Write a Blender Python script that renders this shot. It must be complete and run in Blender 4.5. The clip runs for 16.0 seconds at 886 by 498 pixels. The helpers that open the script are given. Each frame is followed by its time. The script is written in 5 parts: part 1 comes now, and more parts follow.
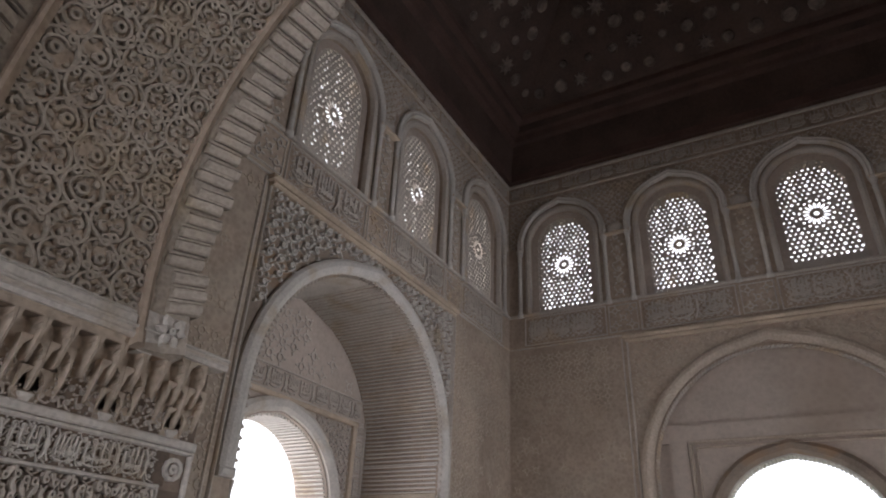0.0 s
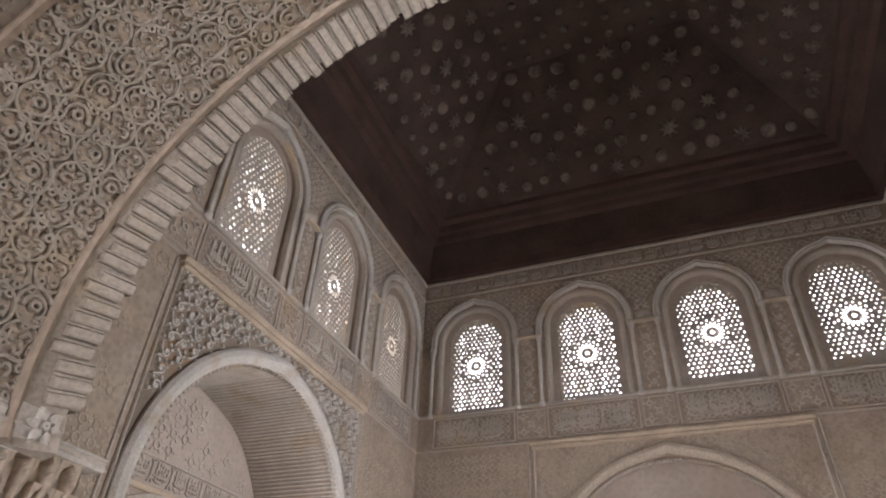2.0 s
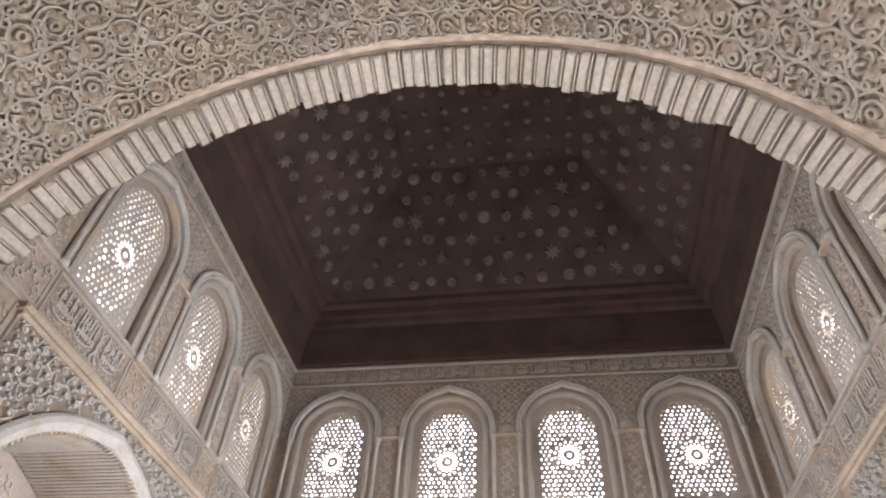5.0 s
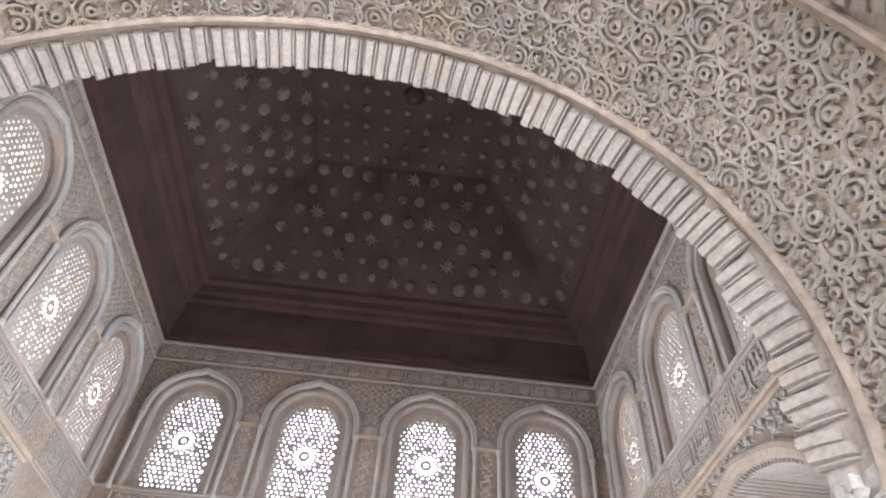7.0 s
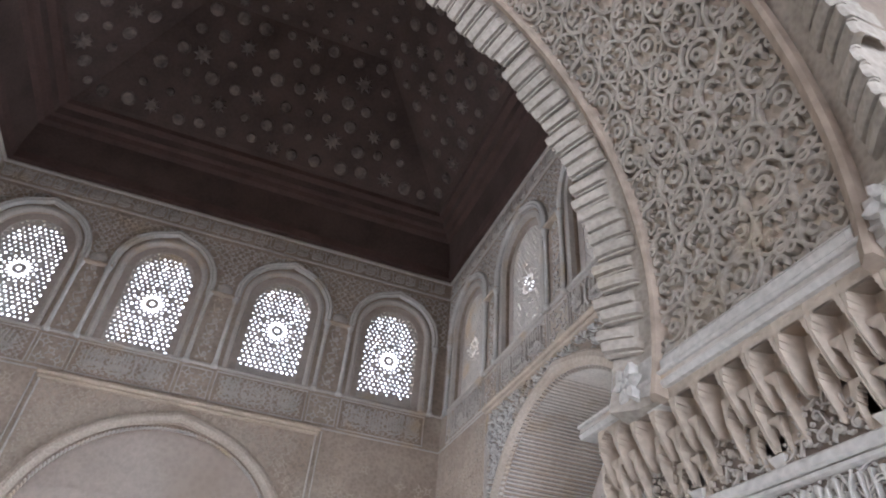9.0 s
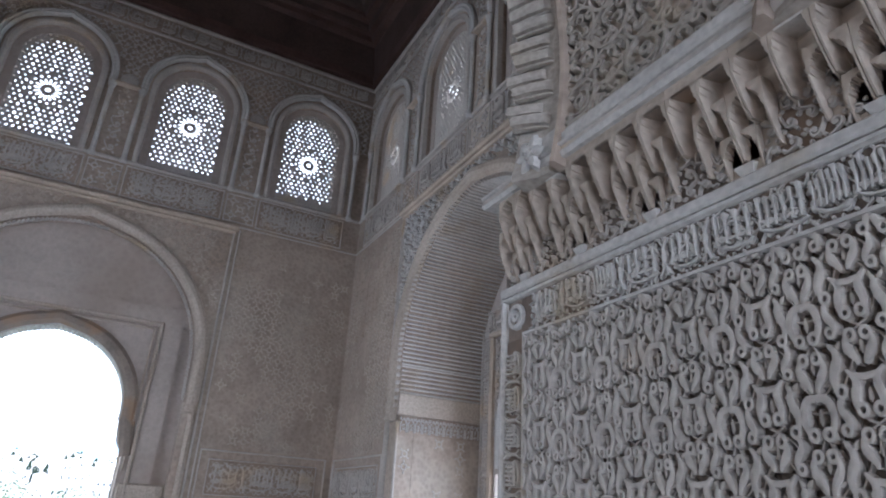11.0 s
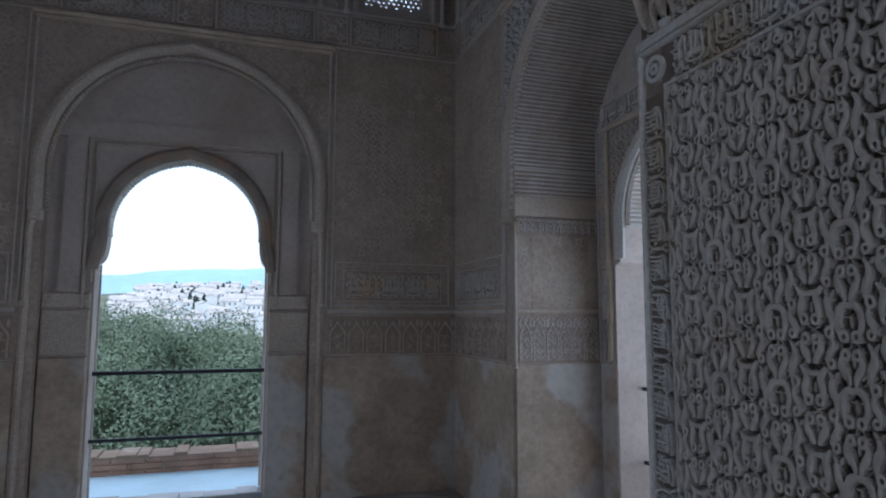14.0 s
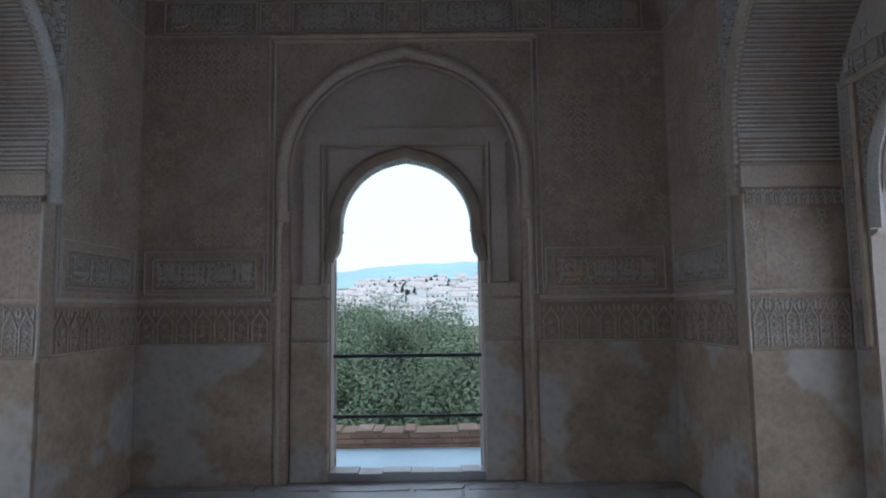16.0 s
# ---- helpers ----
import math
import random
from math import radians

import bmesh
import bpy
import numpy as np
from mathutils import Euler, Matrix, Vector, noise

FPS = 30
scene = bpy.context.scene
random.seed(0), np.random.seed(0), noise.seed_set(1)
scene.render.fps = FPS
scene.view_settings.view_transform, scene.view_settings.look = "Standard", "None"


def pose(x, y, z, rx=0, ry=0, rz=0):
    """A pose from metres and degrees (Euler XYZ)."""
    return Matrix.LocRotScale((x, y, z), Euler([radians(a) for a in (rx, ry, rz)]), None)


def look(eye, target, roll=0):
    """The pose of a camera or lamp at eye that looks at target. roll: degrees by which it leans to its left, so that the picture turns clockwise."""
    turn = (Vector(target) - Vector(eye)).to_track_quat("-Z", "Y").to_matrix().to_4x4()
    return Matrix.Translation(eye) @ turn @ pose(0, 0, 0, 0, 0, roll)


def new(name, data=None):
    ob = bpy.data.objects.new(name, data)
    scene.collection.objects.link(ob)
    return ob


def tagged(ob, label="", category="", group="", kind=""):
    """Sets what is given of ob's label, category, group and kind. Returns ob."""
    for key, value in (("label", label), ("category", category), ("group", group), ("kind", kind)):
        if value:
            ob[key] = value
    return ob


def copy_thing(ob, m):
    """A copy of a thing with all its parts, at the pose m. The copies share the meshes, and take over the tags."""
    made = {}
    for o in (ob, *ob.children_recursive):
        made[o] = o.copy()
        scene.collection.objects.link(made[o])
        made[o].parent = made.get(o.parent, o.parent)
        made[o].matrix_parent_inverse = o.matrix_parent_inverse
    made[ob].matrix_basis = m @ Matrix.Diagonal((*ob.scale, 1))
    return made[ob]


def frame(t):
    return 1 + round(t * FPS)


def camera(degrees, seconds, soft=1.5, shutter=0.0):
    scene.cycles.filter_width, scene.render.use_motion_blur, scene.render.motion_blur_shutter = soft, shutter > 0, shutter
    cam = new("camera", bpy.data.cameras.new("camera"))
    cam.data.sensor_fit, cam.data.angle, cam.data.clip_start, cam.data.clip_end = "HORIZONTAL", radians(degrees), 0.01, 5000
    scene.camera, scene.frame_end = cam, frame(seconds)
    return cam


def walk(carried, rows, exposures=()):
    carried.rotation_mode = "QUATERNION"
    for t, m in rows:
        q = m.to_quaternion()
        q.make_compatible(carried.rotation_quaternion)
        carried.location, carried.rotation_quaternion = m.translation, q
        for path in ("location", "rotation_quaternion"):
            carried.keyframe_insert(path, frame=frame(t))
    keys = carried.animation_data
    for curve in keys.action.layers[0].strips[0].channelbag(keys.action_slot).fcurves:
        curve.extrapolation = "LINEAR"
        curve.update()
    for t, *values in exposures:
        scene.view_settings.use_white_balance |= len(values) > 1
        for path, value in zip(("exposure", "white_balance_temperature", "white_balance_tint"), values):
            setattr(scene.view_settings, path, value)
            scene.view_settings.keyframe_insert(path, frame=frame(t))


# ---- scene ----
# The camera and its walk
cam = camera(69.7, 16.0, soft=2.0)
PATH = [
    (0, (0.2118, 0.6962, 1.5858), (-0.7003, 2.2033, 2.5328), 2.85),
    (0.5, (0.2160, 0.6898, 1.5824), (-0.6257, 2.1957, 2.5941), 1.99),
    (1, (0.2182, 0.6882, 1.5817), (-0.5484, 2.1817, 2.6686), 2.15),
    (1.5, (0.2236, 0.6854, 1.5910), (-0.4661, 2.1665, 2.7445), 2.38),
    (2, (0.2335, 0.6781, 1.6088), (-0.3914, 2.1495, 2.8107), 2.70),
    (2.5, (0.2417, 0.6742, 1.6191), (-0.3122, 2.1406, 2.8612), 2.86),
    (3, (0.2521, 0.6754, 1.6262), (-0.2399, 2.1249, 2.9134), 3.13),
    (3.5, (0.2646, 0.6781, 1.6342), (-0.1692, 2.1141, 2.9571), 3.84),
    (4, (0.2710, 0.6722, 1.6412), (-0.0990, 2.0887, 3.0038), 3.51),
    (6.5, (0.3370, 0.7012, 1.6189), (0.2859, 2.0488, 3.0959), 4.93),
    (7, (0.3446, 0.6884, 1.5963), (0.3918, 2.0521, 3.0585), 5.03),
    (7.5, (0.3508, 0.6796, 1.5804), (0.4897, 2.0608, 3.0202), 5.05),
    (8, (0.3565, 0.6762, 1.5693), (0.6176, 2.0838, 2.9658), 4.91),
    (10.5, (0.4063, 0.6864, 1.4552), (1.1523, 2.3139, 2.3468), 4.62),
    (11, (0.4132, 0.6918, 1.4324), (1.2477, 2.3382, 2.2025), 3.50),
    (11.5, (0.4207, 0.6999, 1.4107), (1.3081, 2.3756, 2.0467), 2.74),
    (12, (0.4250, 0.7103, 1.3926), (1.3371, 2.4159, 1.9013), 2.11),
    (12.5, (0.4259, 0.7201, 1.3797), (1.3219, 2.4613, 1.7869), 1.56),
    (13, (0.4173, 0.7345, 1.3695), (1.2261, 2.5357, 1.6878), 0.85),
    (13.5, (0.4022, 0.7477, 1.3611), (1.0999, 2.6042, 1.6192), 0.61),
    (14, (0.3801, 0.7553, 1.3507), (0.9969, 2.6462, 1.5604), 0.19),
    (14.5, (0.3593, 0.7595, 1.3398), (0.8438, 2.6931, 1.5029), -0.28),
    (15, (0.3502, 0.7644, 1.3286), (0.6186, 2.7406, 1.4788), -0.59),
    (15.5, (0.3312, 0.7692, 1.3196), (0.4549, 2.7586, 1.4838), -0.75),
    (16, (0.2988, 0.7720, 1.3135), (0.3042, 2.7638, 1.4948), -0.69),
]
EXPOSURE = [(0.0, -0.18, 6200, 16), (1.5, 0.54, 6450, 17), (3.5, 1.15, 6450, 16), (7.0, 1.82, 5760, 14), (8.2, 1.5, 5660, 13), (11.0, 0.36, 5150, 11), (12.5, 0.04, 4950, 10), (14.5, -1.4, 4950, 8), (15.5, -1.42, 5000, 7), (16.0, -1.38, 5150, 7)]
walk(cam, [(t, look(eye, target, roll)) for t, eye, target, roll in PATH], EXPOSURE)
from mathutils.geometry import tessellate_polygon


# World, sun and large lights
world = bpy.data.worlds.new("world")
scene.world = world
world.use_nodes = True
wn, wl = world.node_tree.nodes, world.node_tree.links
wn.clear()
w_out = wn.new("ShaderNodeOutputWorld")
w_bg = wn.new("ShaderNodeBackground")
w_sky = wn.new("ShaderNodeTexSky")
w_sky.sky_type = "NISHITA"
w_sky.sun_disc = False
w_sky.sun_elevation, w_sky.sun_rotation = radians(38), radians(200)
w_sky.air_density, w_sky.dust_density = 1.0, 3.0
w_cloud = wn.new("ShaderNodeMix")
w_cloud.data_type = "RGBA"
w_cloud.inputs[0].default_value = 0.75
w_cloud.inputs[7].default_value = (26.0, 26.0, 26.0, 1.0)
wl.new(w_sky.outputs[0], w_cloud.inputs[6])
wl.new(w_cloud.outputs[2], w_bg.inputs[0])
w_bg.inputs[1].default_value = 0.15
wl.new(w_bg.outputs[0], w_out.inputs[0])

sun = new("sun", bpy.data.lights.new("sun", "SUN"))
sun.data.energy, sun.data.angle, sun.data.color = 2.2, radians(14), (1.0, 0.96, 0.9)
sun.matrix_world = look((-8, -22, 18), (0, 0, 0))


def sky_lamp(name, eye, target, wide, high, power, colour, spread=180):
    lamp = new(name, bpy.data.lights.new(name, "AREA"))
    lamp.data.shape, lamp.data.size, lamp.data.size_y = "RECTANGLE", wide, high
    lamp.data.energy, lamp.data.color, lamp.data.spread = power, colour, radians(spread)
    lamp.matrix_world = look(eye, target)
    return lamp


# daylight that stands in the open portico behind and in the side windows
sky_lamp("portico_daylight", (0.0, -3.95, 2.0), (0.0, 0.0, 1.6), 5.4, 3.2, 44, (0.86, 0.93, 1.0))
sky_lamp("window_daylight", (-3.95, 3.8, 1.35), (0.0, 3.8, 2.7), 1.3, 2.3, 17, (0.92, 0.96, 1.0), 90)
sky_lamp("window_daylight", (3.95, 3.8, 1.35), (0.0, 3.8, 2.7), 1.3, 2.3, 29, (0.92, 0.96, 1.0), 90)


# Materials
def material(name, base, rough=0.85, spread=0.25, grain=60.0, patch=3.0, bump=0.3, stain=None, stain_at=0.55, metal=0.0, second=None, spec=0.3, patch_detail=6.0, stain_soft=0.12, carve=0.0, pit=0.0):
    """Noise at two scales round a base colour, worn stains, fine relief."""
    m = bpy.data.materials.new(name)
    m.use_nodes = True
    n, l = m.node_tree.nodes, m.node_tree.links
    b = n["Principled BSDF"]
    b.inputs["Roughness"].default_value = rough
    b.inputs["Metallic"].default_value = metal
    b.inputs["Specular IOR Level"].default_value = spec
    co = n.new("ShaderNodeTexCoord")
    geo = n.new("ShaderNodeNewGeometry")
    big, fine = n.new("ShaderNodeTexNoise"), n.new("ShaderNodeTexNoise")
    big.inputs["Scale"].default_value, big.inputs["Detail"].default_value = patch, patch_detail
    fine.inputs["Scale"].default_value, fine.inputs["Detail"].default_value = grain, 4.0
    for x in (big, fine):
        l.new(geo.outputs["Position"], x.inputs["Vector"])
    ramp = n.new("ShaderNodeValToRGB")
    dark = [c * (1 - spread) for c in base]
    light = [min(1.0, c * (1 + spread)) for c in (second or base)]
    ramp.color_ramp.elements[0].position, ramp.color_ramp.elements[0].color = 0.32, (*dark, 1)
    ramp.color_ramp.elements[1].position, ramp.color_ramp.elements[1].color = 0.68, (*light, 1)
    mixn = n.new("ShaderNodeMath")
    mixn.operation = "MULTIPLY_ADD"
    mixn.inputs[1].default_value = 0.35
    l.new(fine.outputs[0], mixn.inputs[0])
    half = n.new("ShaderNodeMath")
    half.operation = "MULTIPLY"
    half.inputs[1].default_value = 0.65
    l.new(big.outputs[0], half.inputs[0])
    l.new(half.outputs[0], mixn.inputs[2])
    l.new(mixn.outputs[0], ramp.inputs[0])
    colour = ramp.outputs[0]
    if stain:
        st = n.new("ShaderNodeTexNoise")
        st.inputs["Scale"].default_value, st.inputs["Detail"].default_value = patch * 0.7, 9.0
        off = n.new("ShaderNodeVectorMath")
        off.inputs[1].default_value = (7.3, 2.1, 4.9)
        l.new(geo.outputs["Position"], off.inputs[0])
        l.new(off.outputs[0], st.inputs["Vector"])
        sr = n.new("ShaderNodeValToRGB")
        sr.color_ramp.elements[0].position, sr.color_ramp.elements[1].position = stain_at, stain_at + stain_soft
        l.new(st.outputs[0], sr.inputs[0])
        mx = n.new("ShaderNodeMix")
        mx.data_type = "RGBA"
        mx.inputs[7].default_value = (*stain, 1)
        l.new(sr.outputs[0], mx.inputs[0])
        l.new(colour, mx.inputs[6])
        colour = mx.outputs[2]
    height = mixn.outputs[0]
    if carve:
        # worn carving and pitting: cells of uneven depth, colour darker in the hollows
        vor, pits = n.new("ShaderNodeTexVoronoi"), n.new("ShaderNodeTexNoise")
        vor.inputs["Scale"].default_value = carve
        pits.inputs["Scale"].default_value, pits.inputs["Detail"].default_value = carve * 0.45, 5.0
        l.new(geo.outputs["Position"], vor.inputs["Vector"])
        l.new(geo.outputs["Position"], pits.inputs["Vector"])
        both_h = n.new("ShaderNodeMath")
        both_h.operation = "MULTIPLY"
        l.new(vor.outputs["Distance"], both_h.inputs[0])
        l.new(pits.outputs[0], both_h.inputs[1])
        hollow_tone = n.new("ShaderNodeMapRange")
        hollow_tone.inputs["From Min"].default_value, hollow_tone.inputs["From Max"].default_value = 0.08, 0.34
        hollow_tone.inputs["To Min"].default_value, hollow_tone.inputs["To Max"].default_value = 1.0 - pit, 1.0 + pit * 0.5
        l.new(both_h.outputs[0], hollow_tone.inputs["Value"])
        tint = n.new("ShaderNodeVectorMath")
        tint.operation = "SCALE"
        l.new(colour, tint.inputs[0])
        l.new(hollow_tone.outputs[0], tint.inputs["Scale"])
        colour = tint.outputs[0]
        add_h = n.new("ShaderNodeMath")
        add_h.operation = "MULTIPLY_ADD"
        add_h.inputs[1].default_value = 2.2
        l.new(both_h.outputs[0], add_h.inputs[0])
        l.new(mixn.outputs[0], add_h.inputs[2])
        height = add_h.outputs[0]
    l.new(colour, b.inputs["Base Color"])
    if bump:
        bp = n.new("ShaderNodeBump")
        bp.inputs["Strength"].default_value, bp.inputs["Distance"].default_value = bump, 0.004
        l.new(height, bp.inputs["Height"])
        l.new(bp.outputs[0], b.inputs["Normal"])
    return m


STUCCO = material("carved_stucco", (0.52, 0.465, 0.405), spread=0.16, grain=90, patch=4, stain=(0.56, 0.44, 0.31), stain_at=0.58, carve=75, pit=0.10, bump=0.35)
STUCCO_PALE = material("pale_stucco", (0.60, 0.56, 0.51), spread=0.14, grain=80, patch=5, stain=(0.50, 0.42, 0.32), stain_at=0.56, carve=85, pit=0.10)
# yellower stucco, darkened so the soffit reads dimmer than the lit room
STUCCO_SOFFIT_SHADED = material("shaded_soffit_stucco", (0.415, 0.362, 0.303), spread=0.18, grain=80, patch=5, stain=(0.44, 0.36, 0.26), stain_at=0.56, carve=85, pit=0.12)
# darker brown stucco; behind carving its colour carries part of the recess shade
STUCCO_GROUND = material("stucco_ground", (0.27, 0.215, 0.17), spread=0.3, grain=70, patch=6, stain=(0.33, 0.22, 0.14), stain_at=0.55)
STUCCO_WORN = material("worn_stucco", (0.48, 0.40, 0.32), spread=0.18, grain=70, patch=2.2, stain=(0.40, 0.31, 0.23), stain_at=0.57, bump=0.6, carve=60, pit=0.12)
WALL_GROUND = material("carved_wall_ground", (0.40, 0.318, 0.25), spread=0.24, grain=55, patch=2.5, stain=(0.45, 0.375, 0.30), stain_at=0.54, bump=0.8, carve=30, pit=0.13)
PLASTER = material("recess_plaster", (0.47, 0.395, 0.335), spread=0.14, grain=50, patch=1.6, stain=(0.40, 0.32, 0.26), stain_at=0.55, bump=0.3, carve=22, pit=0.06)
DADO = material("dado_plaster", (0.41, 0.32, 0.24), spread=0.28, grain=45, patch=2.4, stain=(0.485, 0.44, 0.39), stain_at=0.49, stain_soft=0.06, bump=0.5, carve=16, pit=0.10)
# reddish brown band ground, darkened further to paint shade between the letters
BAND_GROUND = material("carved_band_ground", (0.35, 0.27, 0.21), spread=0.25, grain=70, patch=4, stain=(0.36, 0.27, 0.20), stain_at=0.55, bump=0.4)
# brown ground, darkened to paint the shade deep between the carved leaves
CARVED_GROUND = material("shaded_carved_ground", (0.175, 0.135, 0.108), spread=0.35, grain=70, patch=5, stain=(0.24, 0.17, 0.12), stain_at=0.55, bump=0.5)
WOOD_DARK = material("dark_cedar", (0.088, 0.058, 0.047), rough=0.7, spread=0.35, grain=40, patch=3, bump=0.4)
WOOD_RED = material("red_cedar_moulding", (0.098, 0.058, 0.047), rough=0.65, spread=0.3, grain=40, patch=4, bump=0.3)
WOOD_BOSS = material("painted_boss", (0.185, 0.145, 0.12), rough=0.7, spread=0.7, grain=30, patch=7, bump=0.4)
LINTEL = material("weathered_lintel", (0.52, 0.42, 0.32), spread=0.25, grain=50, patch=5, bump=0.4)
IRON = material("black_iron", (0.012, 0.012, 0.013), rough=0.45, spread=0.3, grain=90, patch=9, bump=0.1, spec=0.5)
MARBLE = material("worn_marble_paving", (0.46, 0.46, 0.46), rough=0.4, spread=0.18, grain=30, patch=2.5, stain=(0.33, 0.31, 0.29), stain_at=0.58, bump=0.2)
TERRACE = material("pale_blue_terrace", (0.58, 0.76, 0.86), rough=0.35, spread=0.12, grain=30, patch=2)
BRICK_CURB = material("brick_curb", (0.40, 0.25, 0.18), spread=0.25, grain=60, patch=6, bump=0.5)


# Mesh helpers: u along the surface, v up it, h proud of it
def link_mesh(name, verts, faces, mats, parent=None, label="", mat_index=None, smooth=False):
    me = bpy.data.meshes.new(name)
    me.from_pydata([tuple(map(float, v)) for v in verts], [], faces)
    for m in (mats if isinstance(mats, (list, tuple)) else [mats]):
        me.materials.append(m)
    if mat_index is not None:
        me.polygons.foreach_set("material_index", mat_index)
    if smooth:
        me.polygons.foreach_set("use_smooth", [True] * len(me.polygons))
    bm = bmesh.new()
    bm.from_mesh(me)
    bmesh.ops.recalc_face_normals(bm, faces=bm.faces)
    bm.to_mesh(me)
    bm.free()
    me.update()
    ob = new(name, me)
    if parent:
        ob.parent = parent
    if label:
        ob["label"] = label
    return ob


class Shape:
    """Vertices and faces in (u, v, h), gathered and then laid onto a surface."""

    def __init__(self):
        self.v, self.f = [], []

    def add(self, verts, faces):
        k = len(self.v)
        self.v += [tuple(p) for p in verts]
        self.f += [tuple(i + k for i in f) for f in faces]
        return self

    def slab(self, loops, h0, h1):
        """A plate with holes, from h0 to h1."""
        flat = [p for lp in loops for p in lp]
        tris = tessellate_polygon([[Vector((a, b, 0)) for a, b in lp] for lp in loops])
        n = len(flat)
        verts = [(a, b, h0) for a, b in flat] + [(a, b, h1) for a, b in flat]
        faces = [tuple(t) for t in tris] + [tuple(i + n for i in reversed(t)) for t in tris]
        k = 0
        for lp in loops:
            m = len(lp)
            for i in range(m):
                a, b = k + i, k + (i + 1) % m
                faces.append((a, b, b + n, a + n))
            k += m
        return self.add(verts, faces)

    def box(self, u0, u1, v0, v1, h0, h1, bevel=0.0):
        if bevel:
            b = bevel
            verts = [(u0, v0, h0), (u1, v0, h0), (u1, v1, h0), (u0, v1, h0), (u0, v0, h1 - b), (u1, v0, h1 - b), (u1, v1, h1 - b), (u0, v1, h1 - b),
                     (u0 + b, v0 + b, h1), (u1 - b, v0 + b, h1), (u1 - b, v1 - b, h1), (u0 + b, v1 - b, h1)]
            faces = [(0, 3, 2, 1), (8, 9, 10, 11)]
            for k in (0, 4):
                faces += [(k + i, k + (i + 1) % 4, k + 4 + (i + 1) % 4, k + 4 + i) for i in range(4)]
            return self.add(verts, faces)
        return self.slab([[(u0, v0), (u1, v0), (u1, v1), (u0, v1)]], h0, h1)

    def sweep(self, pts, profile, closed=False):
        """A profile of (side, h) pairs carried along a line of (u, v); side is to the left of the line."""
        pts = [Vector(p) for p in pts]
        n, m = len(pts), len(profile)
        verts = []
        for i, p in enumerate(pts):
            a = pts[i - 1] if (i or closed) else p
            b = pts[(i + 1) % n] if (i < n - 1 or closed) else p
            d0, d1 = (p - a), (b - p)
            d0 = d0.normalized() if d0.length > 1e-9 else d1.normalized()
            d1 = d1.normalized() if d1.length > 1e-9 else d0
            t = (d0 + d1)
            t = t.normalized() if t.length > 1e-6 else d1
            side = Vector((-t.y, t.x))
            k = 1.0 / max(0.45, side.dot(Vector((-d1.y, d1.x))))
            for s, h in profile:
                verts.append((p.x + side.x * s * k, p.y + side.y * s * k, h))
        faces = []
        for i in range(n if closed else n - 1):
            for j in range(m - 1):
                a, b = i * m + j, ((i + 1) % n) * m + j
                faces.append((a, b, b + 1, a + 1))
        if not closed:
            faces += [tuple(range(m)), tuple((n - 1) * m + j for j in reversed(range(m)))]
        return self.add(verts, faces)

    def put(self, name, mats, lay, parent=None, label="", smooth=False):
        return link_mesh(name, [lay(*p) for p in self.v], self.f, mats, parent, label, None, smooth)


def arc(cu, cv, r, a0, a1, n, point=0.0):
    """Points on an arc, angles in degrees from +u; point lifts the crown to a slight ogee."""
    out = []
    for i in range(n + 1):
        a = radians(a0 + (a1 - a0) * i / n)
        s = max(0.0, 1 - abs(math.degrees(a) - 90) / 16.0)
        out.append((cu + r * math.cos(a), cv + r * math.sin(a) + point * s * s))
    return out


def rect(u0, u1, v0, v1):
    return [(u0, v0), (u1, v0), (u1, v1), (u0, v1)]


HALF, YF, YE = 2.20, 1.62, 6.0
FLOOR, TOP = -0.10, 5.54


def north(u, v, h):
    return (u, YE - h, v)


def west(u, v, h):
    return (-HALF + h, u, v)


def east(u, v, h):
    return (HALF - h, u, v)


def group_root(name, at, label, category, kind="", group=""):
    ob = new(name)
    ob.location = at
    ob.empty_display_size = 0.2
    return tagged(ob, label, category, group, kind)


def arched(cu, half, v0, spring, n=20, point=0.0):
    """An arched opening's outline: jambs up to spring, then a half circle."""
    return [(cu - half, v0), (cu + half, v0)] + arc(cu, spring, half, 0, 180, n, point)


# Walls with their openings
WIN_U = (-1.64, -0.55, 0.55, 1.64)
SIDE_Y = (2.15, 3.24, 4.33, 5.42)
WIN_HALF, WIN_BOT, WIN_SPRING = 0.265, 3.99, 4.72
ARCH_Y, ARCH_R, ARCH_Z = 3.82, 0.95, 2.43
JAMB_HALF = 0.925
INNER_X = 2.86
SIDE_STUB = [(0.72, 0.0), (0.72, 1.70), (0.66, 1.72), (0.64, 1.78), (0.60, 1.82)]


def door_outline(r=0.558, grow=0.0):
    right = [(0.63 + grow, 0.0), (0.63 + grow, 1.74)]
    stub = [(0.605 + grow, 1.752), (0.582 + grow, 1.785), (0.570 + grow, 1.825), (0.560 + grow, 1.90)]
    top = arc(0, 2.012, r + grow, 4, 176, 32, 0.012)
    left = [(-a, b) for a, b in reversed(right + stub)]
    return right + stub + top + left


win_loops = [arched(u, 0.33, WIN_BOT - 0.03, WIN_SPRING, 18) for u in WIN_U]
Shape().slab([rect(-HALF, HALF, FLOOR, TOP + 0.9)[:1] + [(-0.97, FLOOR), (-0.97, 2.42)] + list(reversed(arc(0, 2.42, 0.97, 4, 176, 40, 0.02))) + [(0.97, 2.42), (0.97, FLOOR)] + rect(-HALF, HALF, FLOOR, TOP + 0.9)[1:]] + win_loops, -0.13, 0).put(
    "wall_north", WALL_GROUND, north)
wall_north = bpy.data.objects["wall_north"]
tagged(wall_north, "carved beige stucco end wall with lattice windows and arched doorway", "wall", kind="structure")
